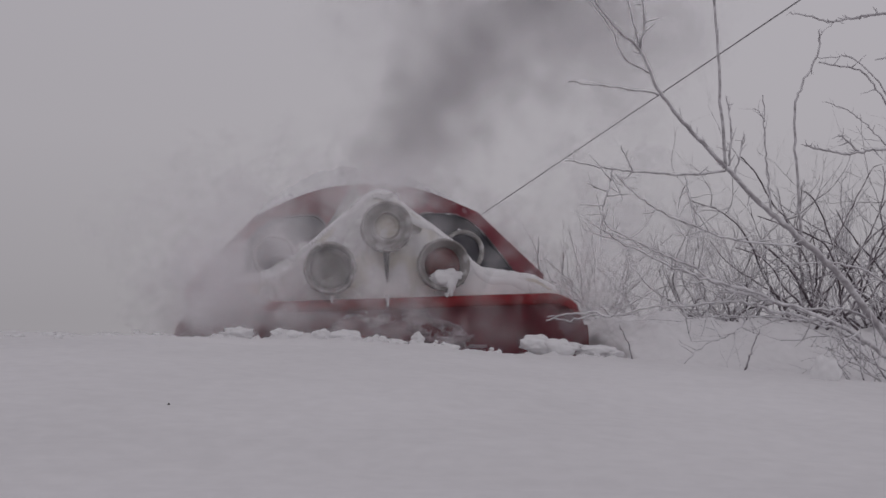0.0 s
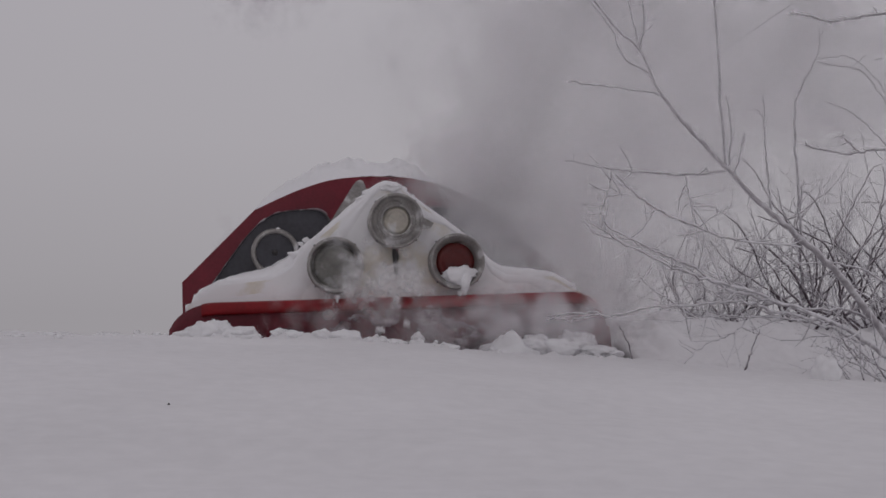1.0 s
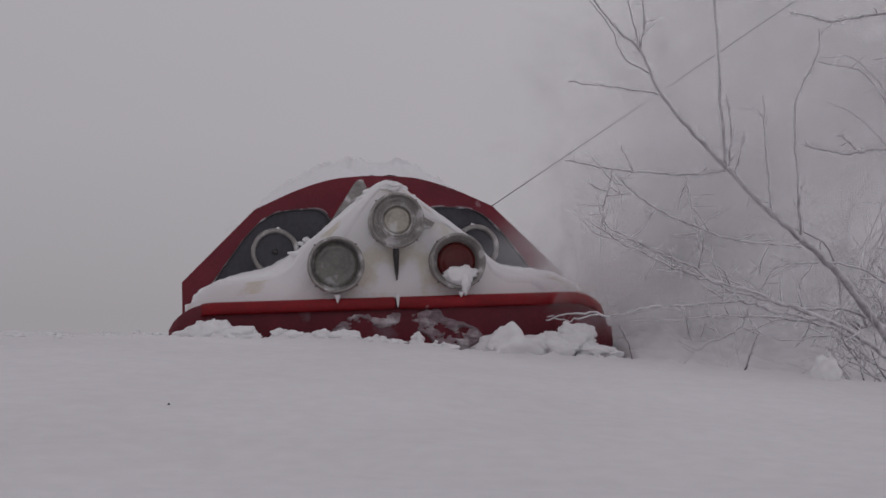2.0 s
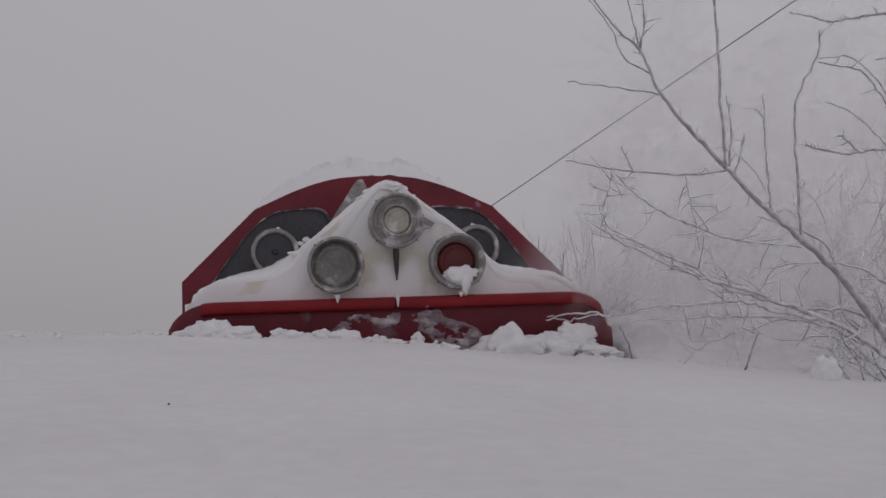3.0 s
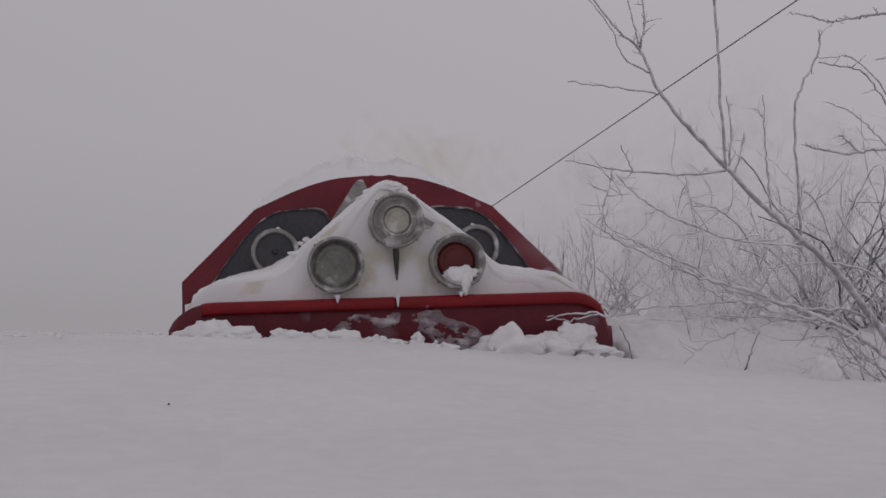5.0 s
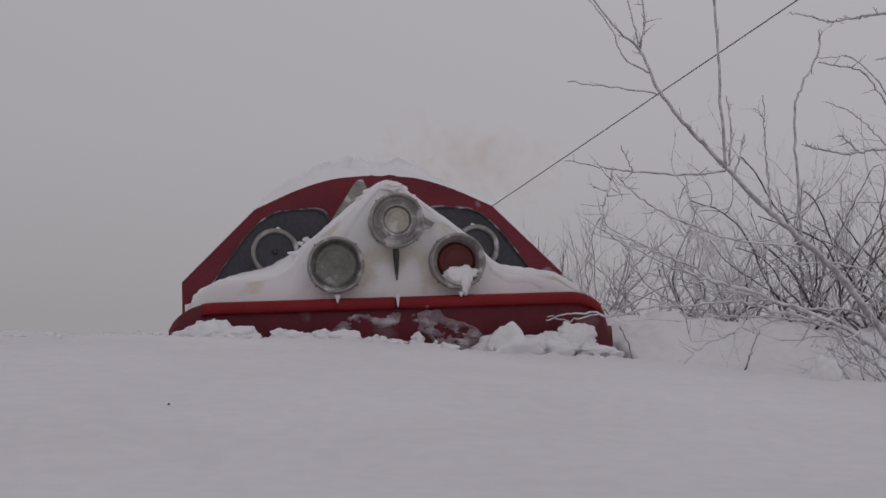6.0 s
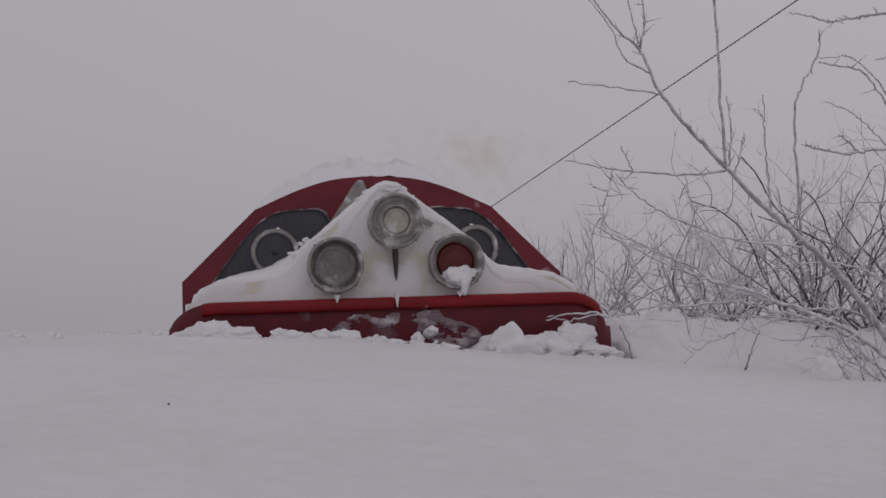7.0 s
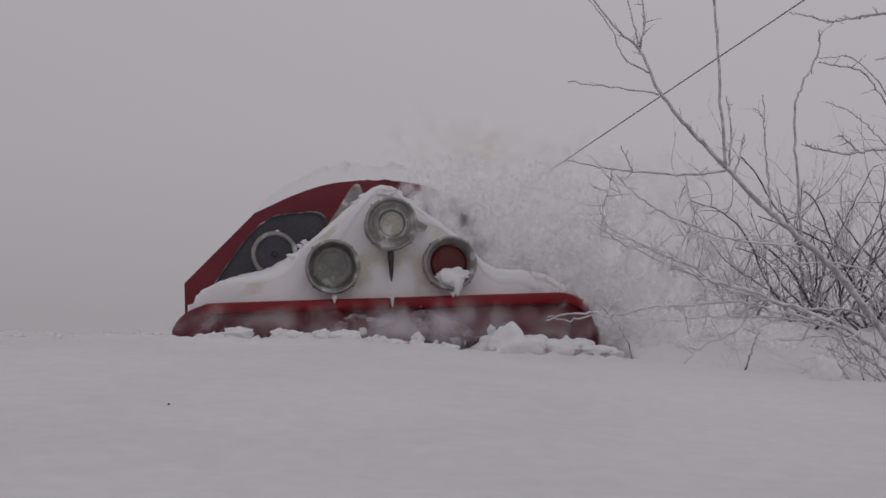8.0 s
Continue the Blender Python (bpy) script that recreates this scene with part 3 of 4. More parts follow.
# leaning tree beside the track
limbs = [
    limb([(4.191, 6.200, -0.007), (3.604, 6.100, 0.669), (3.254, 6.000, 0.938), (2.984, 6.000, 1.157), (2.770, 6.000, 1.368)], 0.025, 0.013, rnd, 0.003),
    limb([(2.770, 6.000, 1.368), (2.501, 5.950, 1.605), (2.315, 5.900, 1.792), (2.199, 5.900, 2.032), (2.035, 5.900, 2.176), (1.814, 5.900, 2.466)], 0.014, 0.004, rnd, 0.003),
    limb([(2.770, 6.000, 1.368), (2.743, 6.000, 1.717), (2.751, 6.050, 2.110), (2.737, 6.100, 2.580)], 0.010, 0.007, rnd, 0.003),
    limb([(2.315, 5.900, 1.785), (2.031, 5.850, 1.798), (1.729, 5.800, 1.809)], 0.006, 0.003, rnd, 0.004),
    limb([(2.770, 6.000, 1.348), (2.444, 5.950, 1.311), (2.164, 5.950, 1.328), (1.957, 5.950, 1.350), (1.753, 5.950, 1.382)], 0.008, 0.003, rnd, 0.004),
    limb([(2.164, 5.950, 1.328), (2.130, 5.950, 1.388), (2.096, 5.950, 1.477)], 0.005, 0.003, rnd, 0.003),
    limb([(2.199, 5.900, 2.032), (2.226, 5.900, 2.219), (2.208, 5.900, 2.420)], 0.006, 0.004, rnd, 0.003),
    limb([(2.199, 5.900, 2.022), (2.181, 5.950, 2.196), (2.139, 6.000, 2.447)], 0.006, 0.004, rnd, 0.003),
    limb([(2.257, 5.900, 1.900), (2.102, 5.900, 1.985), (2.018, 5.900, 2.168), (1.875, 5.900, 2.336)], 0.006, 0.003, rnd, 0.003),
    limb([(2.788, 6.000, 1.376), (2.803, 6.000, 1.599), (2.781, 6.000, 1.805)], 0.007, 0.004, rnd, 0.003),
    limb([(2.823, 6.000, 1.325), (2.870, 6.000, 1.481), (2.893, 6.000, 1.567)], 0.006, 0.003, rnd, 0.003),
    limb([(3.246, 6.000, 0.922), (3.226, 6.000, 1.369), (3.227, 6.000, 1.751), (3.294, 6.000, 1.928), (3.384, 6.000, 2.089), (3.394, 6.000, 2.241)], 0.009, 0.005, rnd, 0.004),
    limb([(3.390, 6.000, 2.037), (3.578, 6.000, 2.009), (3.691, 6.000, 1.978), (3.831, 6.000, 1.789)], 0.005, 0.006, rnd, 0.004),
    limb([(3.055, 6.000, 1.091), (3.035, 6.000, 1.365), (3.020, 6.000, 1.571), (3.021, 6.000, 1.814)], 0.007, 0.003, rnd, 0.004),
    limb([(3.022, 6.000, 1.658), (2.994, 6.000, 1.709), (2.957, 6.000, 1.735)], 0.004, 0.002, rnd, 0.002),
]
twigs = []
for l in limbs:
    twigs_on(l, rnd, twigs, 1, 0.22, 0.085, 0.0045)
tree("leaning_tree", "bare leaning tree with frosted grey branches beside the track", limbs, twigs, BARK, BARK_TWIG)

# low boughs heavy with hoarfrost
limbs = [
    limb([(4.124, 6.100, 0.036), (3.789, 6.000, 0.229), (3.612, 6.000, 0.357), (3.318, 6.000, 0.495), (2.991, 6.000, 0.586), (2.757, 6.000, 0.646), (2.527, 6.000, 0.779), (2.282, 6.000, 0.878), (2.074, 6.000, 0.959)], 0.018, 0.003, rnd, 0.005),
    limb([(3.427, 6.050, 0.440), (3.164, 6.200, 0.512), (2.940, 6.200, 0.564), (2.645, 6.200, 0.546), (2.390, 6.250, 0.529), (2.136, 6.300, 0.473)], 0.011, 0.004, rnd, 0.005),
    limb([(2.136, 6.300, 0.473), (1.951, 6.400, 0.501), (1.766, 6.450, 0.452)], 0.008, 0.004, rnd, 0.006),
    limb([(2.081, 6.350, 0.494), (1.914, 6.400, 0.452), (1.784, 6.450, 0.480)], 0.006, 0.003, rnd, 0.006),
    limb([(3.318, 6.000, 0.487), (2.919, 6.000, 0.629), (2.589, 5.900, 0.692), (2.346, 5.900, 0.783), (2.022, 5.900, 0.934), (1.945, 5.900, 1.086)], 0.011, 0.003, rnd, 0.006),
    limb([(4.265, 6.300, 0.202), (3.736, 6.200, 0.494), (3.277, 6.200, 0.536), (2.757, 6.200, 0.702), (2.465, 6.200, 0.770)], 0.012, 0.003, rnd, 0.006),
    limb([(4.405, 6.500, 0.343), (3.867, 6.300, 0.205), (3.540, 6.200, 0.353), (3.197, 6.200, 0.319)], 0.010, 0.003, rnd, 0.006),
    limb([(4.410, 6.500, 0.493), (4.023, 6.400, 0.715), (3.665, 6.400, 0.823), (3.232, 6.400, 0.783)], 0.010, 0.003, rnd, 0.006),
    limb([(2.967, 6.100, 0.550), (2.853, 6.100, 0.382), (2.653, 6.100, 0.301), (2.525, 6.100, 0.190)], 0.006, 0.003, rnd, 0.006),
    limb([(3.710, 6.100, 0.300), (3.484, 6.100, 0.408), (3.223, 6.100, 0.460), (2.965, 6.100, 0.478), (2.709, 6.100, 0.478), (2.421, 6.100, 0.444)], 0.009, 0.003, rnd, 0.006),
    limb([(2.486, 5.950, 1.312), (2.512, 5.950, 1.178), (2.552, 5.950, 1.011), (2.571, 5.950, 0.878)], 0.005, 0.003, rnd, 0.004),
    limb([(2.043, 5.950, 1.336), (2.007, 5.950, 1.202), (1.982, 5.950, 1.102), (2.005, 5.950, 1.004), (2.194, 5.950, 0.907), (2.367, 5.950, 0.826)], 0.006, 0.003, rnd, 0.004),
    limb([(2.060, 5.950, 1.303), (2.163, 5.950, 1.205), (2.335, 5.950, 1.092), (2.527, 5.950, 1.011), (2.793, 5.950, 0.930), (3.208, 5.950, 0.898)], 0.005, 0.007, rnd, 0.004),
    limb([(3.552, 5.900, 0.377), (3.367, 5.900, 0.277), (3.201, 5.900, 0.138)], 0.006, 0.003, rnd, 0.006),
    limb([(3.722, 5.900, 0.072), (3.512, 5.900, 0.209), (3.331, 5.900, 0.304)], 0.006, 0.003, rnd, 0.006),
    limb([(3.531, 6.000, 0.080), (3.425, 6.000, 0.307), (3.466, 6.000, 0.478)], 0.005, 0.003, rnd, 0.006),
]
twigs = []
for l in (limbs[0], limbs[1][:24], *limbs[4:]):
    twigs_on(l, rnd, twigs, 2, 0.36, 0.20, 0.0050)
tree("bough_tree", "low sweeping boughs thick with white hoarfrost", limbs, twigs, BARK_TWIG, BARK_TWIG)

# boughs of a tree that reach in from the side
limbs = [
    limb([(3.579, 5.200, 2.125), (3.334, 5.200, 2.111), (3.207, 5.200, 2.095), (3.041, 5.200, 2.057), (2.911, 5.200, 2.069), (2.775, 5.200, 2.093)], 0.009, 0.003, rnd, 0.003),
    limb([(4.512, 6.600, 1.614), (4.042, 6.600, 2.184), (3.731, 6.600, 2.218)], 0.006, 0.003, rnd, 0.004),
    limb([(4.507, 6.600, 1.458), (4.207, 6.600, 1.646), (4.051, 6.600, 1.784), (3.928, 6.600, 1.869), (3.784, 6.600, 1.915)], 0.006, 0.003, rnd, 0.004),
    limb([(3.967, 5.800, 1.500), (3.696, 5.800, 1.473), (3.556, 5.800, 1.459), (3.409, 5.800, 1.442), (3.229, 5.800, 1.471), (3.175, 5.800, 1.483)], 0.009, 0.005, rnd, 0.004),
    limb([(3.519, 5.800, 1.458), (3.430, 5.800, 1.533), (3.394, 5.800, 1.549)], 0.007, 0.004, rnd, 0.003),
    limb([(3.981, 5.800, 1.997), (3.795, 5.800, 2.031), (3.638, 5.800, 2.017)], 0.006, 0.003, rnd, 0.003),
]
twigs = []
for l in limbs:
    twigs_on(l, rnd, twigs, 0, 0.6, 0.04, 0.005)
tree("overhanging_tree", "bare frosted boughs reaching in over the bank", limbs, twigs, BARK, BARK_TWIG)


def thicket(place, seed, count, height, r, lean, bark, twig_bark, label, depth=2, every=0.28, group="frosted shrubs on the bank"):
    """A bare shrub: stems fanning out from one foot, finely branched."""
    rnd = random.Random(seed)
    stems, fine = [], []
    foot = np.array(place)
    foot[2] = level(foot[0], foot[1]) - 0.03
    for i in range(count):
        a = lean + (rnd.random() - 0.5) * 3.0
        way = np.array([1.05 * math.sin(a), 0.4 * rnd.gauss(0, 1), 0.35 + abs(math.cos(a))])
        way /= np.linalg.norm(way)
        line = []
        shoot(foot + np.array([rnd.gauss(0, 0.12), rnd.gauss(0, 0.15), 0]), way, height * (0.6 + 0.6 * rnd.random()), r * (0.6 + 0.6 * rnd.random()), rnd, line, 0, 0, 1)
        stems += line
        twigs_on(line[0], rnd, fine, depth, every, height * 0.34, r * 0.62, 1.05)
    return tree("shrub", label, stems, fine, bark, twig_bark, group)


DARK = "bare dark-stemmed shrub dusted with hoarfrost on the snowbank"
PALE = "pale rime-covered shrub on the snowbank"
thicket((4.425, 8.000, 0.560), 1, 12, 1.7, 0.013, 0.35, BARK_DARK, BARK_FINE, DARK, 3, 0.20)
thicket((5.158, 8.300, 0.515), 2, 16, 1.95, 0.012, 0.0, BARK_DARK, BARK_TWIG, DARK, 3, 0.20)
thicket((5.372, 9.200, 0.491), 12, 12, 1.5, 0.010, 0.0, BARK_FINE, BARK_TWIG, DARK, 3, 0.20)
thicket((4.356, 8.800, 0.467), 3, 9, 1.0, 0.008, 0.0, BARK_FINE, BARK_TWIG, PALE, 3, 0.22)
thicket((3.804, 8.800, 0.442), 4, 10, 1.1, 0.011, 0.2, BARK_FINE, BARK_TWIG, PALE, 3, 0.24)
thicket((3.643, 9.600, 0.438), 5, 12, 0.9, 0.009, 0.0, BARK_FINE, BARK_PALE, PALE, 3, 0.22)
thicket((3.228, 10.300, 0.490), 6, 15, 0.95, 0.008, -0.1, BARK_FINE, BARK_FINE, PALE, 3, 0.25)
thicket((3.477, 10.000, 0.490), 16, 12, 0.85, 0.008, 0.1, BARK_FINE, BARK_FINE, PALE, 3, 0.24)
thicket((4.713, 10.200, 0.461), 7, 10, 1.3, 0.010, 0.0, BARK_PALE, BARK_PALE, PALE)
thicket((3.05, 9.3, 0.45), 31, 12, 0.95, 0.008, -0.2, BARK_FINE, BARK_PALE, PALE, 3, 0.24)
thicket((3.95, 8.5, 0.45), 32, 10, 0.95, 0.009, -0.3, BARK_DARK, BARK_TWIG, PALE, 3, 0.24)
thicket((4.384, 6.600, 0.189), 8, 8, 0.8, 0.007, -0.5, BARK_FINE, BARK_TWIG, DARK)
thicket((3.606, 6.000, 0.124), 9, 7, 0.42, 0.005, -0.2, BARK_FINE, BARK_TWIG, "low frosted shoots poking through the snow", 1)
stems = [
    limb([(4.371, 7.900, 0.520), (4.182, 7.900, 0.829), (3.946, 7.900, 1.043)], 0.013, 0.008, rnd, 0.003),
    limb([(4.368, 7.900, 0.492), (4.514, 7.950, 0.901), (4.715, 8.000, 1.251), (4.978, 8.000, 1.697)], 0.011, 0.004, rnd, 0.004),
    limb([(4.378, 7.900, 0.492), (4.338, 7.900, 0.852), (4.246, 7.900, 1.099), (4.295, 7.900, 1.531)], 0.009, 0.004, rnd, 0.004),
    limb([(4.393, 7.900, 0.492), (4.672, 7.900, 0.900), (5.080, 7.900, 1.270)], 0.010, 0.005, rnd, 0.004),
]
fine = []
for l in stems:
    twigs_on(l, rnd, fine, 2, 0.22, 0.28, 0.005)
tree("shrub", "dark forked shrub with bare purple-brown stems", stems, fine, BARK_DARK, BARK_DARK, "frosted shrubs on the bank")
for pts, r in (([(2.820, 5.900, 0.150), (2.864, 5.900, 0.280), (2.916, 5.900, 0.395)], 0.006), ([(2.400, 6.600, 0.150), (2.350, 6.600, 0.313), (2.294, 6.600, 0.422)], 0.005)):
    l = limb(pts, r, r * 0.5, rnd, 0.003)
    fine = []
    twigs_on(l, rnd, fine, 0, 0.15, 0.07, 0.003)
    tree("shrub", "single dark shoot standing in the snow", [l], fine, BARK_DARK, BARK_TWIG)


# ---- overhead wire ----
a, b = Vector((6.592, 11.000, 4.454)), Vector((1.812, 24.000, 0.579))
pts = [(tuple(a.lerp(b, i / 30)), 0.0085) for i in range(31)]
wire = tubes("overhead_wire", [pts], WIRE, 6)
tagged(wire, "thin dark overhead wire crossing the foggy sky", "wire")

# ---- blown snow and smoke ----
LATTICE = np.random.RandomState(5).rand(32, 32, 32)


def cloudiness(p):
    """Smooth random values from 0 to 1 at the points p."""
    total = np.zeros(len(p))
    for octave, weight in ((1.0, 0.6), (2.3, 0.4)):
        q = p * octave + 50
        i = np.floor(q).astype(int)
        f = q - i
        f = f * f * (3 - 2 * f)
        v = np.zeros(len(p))
        for dx in (0, 1):
            for dy in (0, 1):
                for dz in (0, 1):
                    w = (f[:, 0] if dx else 1 - f[:, 0]) * (f[:, 1] if dy else 1 - f[:, 1]) * (f[:, 2] if dz else 1 - f[:, 2])
                    v += w * LATTICE[(i[:, 0] + dx) % 32, (i[:, 1] + dy) % 32, (i[:, 2] + dz) % 32]
        total += weight * v
    return total


def cloud(name, label, mat, wide, deep, high, thick, seed, wisp=0.5, lean=0.0):
    """A drifting cloud of countless soft puffs, thickest in the middle, torn into wisps. wide, deep, high: its half sizes; thick: how much it hides."""
    rs = np.random.RandomState(seed)
    alpha, share = VEIL[mat.name]
    size = share * math.sqrt(wide * high)
    count = int(min(4000, thick * 2 * math.pi * wide * high / (0.63 * alpha * size * size)))
    p = rs.randn(int(count * 4), 3)
    p = p[(p ** 2).sum(axis=1) < 5.5] * (wide, deep, high)
    f = cloudiness(p / (0.75 * math.sqrt(wide * high)) + rs.rand(3) * 30)
    keep = np.clip((f - 0.5 + 0.30 * (1 - wisp)) / 0.25, 0.06, 1) > rs.rand(len(p))
    p = p[keep][:count]
    p[:, 0] += lean * p[:, 2]
    n = len(p)
    face = rs.randn(n, 3) * (1.0, 1.7, 1.0)
    face /= np.linalg.norm(face, axis=1)[:, None]
    u = np.cross(face, rs.randn(n, 3))
    u /= np.linalg.norm(u, axis=1)[:, None]
    v = np.cross(face, u)
    s = (size * (0.55 + 0.9 * rs.rand(n) ** 1.5))[:, None]
    rim = [(math.cos(k * math.pi / 4), math.sin(k * math.pi / 4)) for k in range(8)]
    verts = np.concatenate([p + s * (u * c + v * w) for c, w in rim], axis=1).reshape(-1, 3)
    me = bpy.data.meshes.new(name)
    me.vertices.add(8 * n)
    me.vertices.foreach_set("co", verts.ravel())
    me.loops.add(8 * n)
    me.loops.foreach_set("vertex_index", np.arange(8 * n, dtype=np.int32))
    me.polygons.add(n)
    me.polygons.foreach_set("loop_start", np.arange(0, 8 * n, 8, dtype=np.int32))
    me.uv_layers.new(name="puff").data.foreach_set("uv", np.tile(np.array(rim).ravel(), n))
    me.materials.append(mat)
    me.update()
    me.validate()
    return tagged(new(name, me), label, "snow cloud" if "snow" in name else "smoke", kind="stuff")


DRIFTS, THROWN, HEAPS = [], [], []
POWDER = "cloud of blown powder snow drifting off the plough"
HAZE = "grey haze of fine snow hanging over the bank"
FUMES = "drifting dark exhaust smoke above the plough"
def blow(mat, label, wide, deep, high, thick, wisp, rows):
    name = "smoke_cloud" if mat in (SMOKE, SMOKE_HAZE, SMOKE_TAN) else "snow_cloud"
    DRIFTS.append((cloud(name, label, mat, wide, deep, high, thick, len(DRIFTS) + 1, wisp, 0.35 if mat is SMOKE else 0.0), rows))


blow(MIST, POWDER, 0.42, 0.22, 0.34, 1.1, 0.3, ((0, (-0.137, 7.500, 0.999)), (0.3, (-0.214, 7.500, 1.037)), (0.5, (-0.253, 7.500, 1.115)), (0.7, (-0.378, 7.600, 1.517)), (0.9, (-0.578, 8.000, 2.829)), (1.1, (-0.816, 8.500, 4.787)), (2, (-1.730, 9.000, 7.406)), (8, (-4.705, 9.000, 6.996))))
blow(MIST, POWDER, 0.26, 0.15, 0.20, 1.3, 0.4, ((0, (-0.310, 7.200, 0.605)), (0.3, (-0.206, 7.300, 0.795)), (0.5, (-0.098, 7.400, 0.993)), (0.7, (-0.024, 7.600, 1.166)), (0.9, (0.047, 8.000, 2.218)), (1.1, (0.168, 8.500, 3.938)), (2, (1.140, 9.000, 6.758)), (8, (2.167, 9.000, 7.944))))
blow(MIST, POWDER, 0.85, 0.2, 0.40, 0.28, 0.3, ((0, (0.811, 6.900, 1.007)), (0.3, (0.691, 7.200, 1.373)), (0.6, (0.564, 7.600, 2.152)), (1.0, (0.347, 8.600, 4.703)), (2, (0.155, 9.000, 6.641)), (8, (0.145, 9.000, 7.665))))
blow(SMOKE, FUMES, 0.26, 0.25, 0.36, 1.0, 0.5, ((0, (1.223, 8.800, 1.884)), (0.3, (1.465, 8.400, 1.623)), (0.5, (1.497, 8.200, 1.687)), (0.7, (1.702, 8.100, 1.545)), (1.0, (1.770, 8.000, 1.447)), (1.3, (2.174, 8.000, 1.543)), (1.6, (2.630, 8.000, 1.419)), (2.0, (3.570, 8.000, 1.483)), (2.6, (6.574, 8.000, 1.735)), (8, (12.920, 8.000, 1.884))))
blow(SMOKE, FUMES, 0.34, 0.3, 0.42, 0.9, 0.5, ((0, (1.656, 8.800, 2.450)), (0.3, (1.697, 8.400, 2.273)), (0.5, (1.746, 8.300, 2.346)), (0.7, (1.954, 8.200, 2.196)), (1.0, (2.139, 8.200, 2.157)), (1.3, (2.703, 8.200, 2.268)), (1.6, (3.621, 8.200, 2.160)), (2.6, (7.435, 8.000, 2.642)), (8, (13.063, 8.000, 3.528))))
blow(SMOKE, FUMES, 0.46, 0.3, 0.42, 0.75, 0.5, ((0, (2.300, 8.800, 3.114)), (0.3, (2.077, 8.500, 2.970)), (0.5, (2.148, 8.400, 3.040)), (0.7, (2.359, 8.300, 2.928)), (1.0, (2.646, 8.300, 2.942)), (1.3, (3.289, 8.200, 2.898)), (1.6, (4.383, 8.200, 2.758)), (2.6, (8.613, 8.000, 3.300)), (8, (13.811, 8.000, 4.128))))
blow(SNOW_DUST, POWDER, 0.42, 0.2, 0.36, 2.3, 0.4, ((0, (1.858, 9.600, 0.955)), (0.25, (1.681, 8.000, 1.141)), (0.5, (1.791, 7.900, 1.177)), (0.7, (1.812, 7.800, 1.169)), (1.0, (1.768, 7.800, 1.126)), (1.3, (1.865, 7.750, 1.145)), (1.6, (2.017, 7.750, 1.126)), (2.0, (3.025, 7.600, 1.043)), (2.7, (6.480, 7.600, 1.128)), (8, (12.221, 7.600, 1.200))))
blow(MIST_GREY, POWDER, 0.42, 0.2, 0.36, 1.1, 0.4, ((0, (2.280, 9.600, 0.491)), (0.25, (2.317, 8.200, 0.895)), (0.5, (2.322, 7.900, 0.968)), (1.0, (2.338, 7.800, 1.048)), (1.3, (2.617, 7.700, 1.087)), (1.6, (2.803, 7.600, 1.040)), (2.0, (3.568, 7.600, 1.092)), (2.7, (7.004, 7.600, 1.227)), (8, (12.229, 7.600, 1.302))))
blow(MIST, POWDER, 0.38, 0.06, 0.12, 2.5, 0.5, ((0, (1.528, 7.100, -0.115)), (0.3, (1.696, 6.980, 0.343)), (0.7, (1.759, 6.920, 0.411)), (1.0, (1.831, 6.900, 0.426)), (1.3, (1.753, 6.900, 0.374)), (1.6, (1.753, 6.900, 0.326)), (2.1, (1.866, 6.900, -0.103)), (8, (1.865, 6.900, -0.251))))
blow(MIST, POWDER, 0.5, 0.08, 0.14, 0.7, 0.5, ((0, (0.706, 7.300, 0.339)), (0.4, (0.762, 7.100, 0.381)), (1.0, (0.965, 6.930, 0.383)), (1.6, (1.263, 6.920, 0.346)), (2.3, (1.485, 6.900, -0.171)), (8, (1.636, 6.900, -0.247))))
blow(MIST_DENSE, POWDER, 0.20, 0.05, 0.15, 0.8, 0.6, ((0, (0.529, 6.950, -0.232)), (0.45, (0.563, 6.950, 0.202)), (0.7, (0.541, 6.920, 0.494)), (0.85, (0.629, 6.900, 0.676)), (1.0, (0.776, 6.900, 0.713)), (1.25, (0.887, 6.900, 0.347)), (1.5, (0.925, 6.900, -0.089)), (8, (0.926, 6.900, -0.234))))
blow(MIST_GREY, HAZE, 1.0, 0.3, 0.80, 1.3, 0.2, ((0, (2.887, 7.400, 6.773)), (0.5, (2.997, 7.400, 4.782)), (0.8, (3.068, 7.400, 3.482)), (1.2, (3.403, 7.300, 2.193)), (1.6, (3.650, 7.200, 1.475)), (2.8, (3.914, 7.200, 1.440)), (3.4, (4.004, 7.200, 1.483)), (4.0, (4.916, 7.200, 1.503)), (4.6, (7.419, 7.200, 1.646)), (8, (13.522, 7.200, 1.790))))
blow(MIST_GREY, HAZE, 0.72, 0.25, 0.58, 1.2, 0.3, ((0, (2.394, 8.000, 6.702)), (0.5, (2.564, 8.000, 4.367)), (0.9, (2.570, 7.800, 2.050)), (1.3, (2.717, 7.600, 1.250)), (1.6, (2.985, 7.500, 1.035)), (2.2, (3.382, 7.400, 0.867)), (2.9, (3.604, 7.400, 0.868)), (3.5, (3.473, 7.600, 0.876)), (4.5, (3.142, 7.900, 0.888)), (5.1, (3.845, 7.700, 0.971)), (5.8, (7.331, 7.400, 1.079)), (8, (13.845, 7.400, 1.309))))
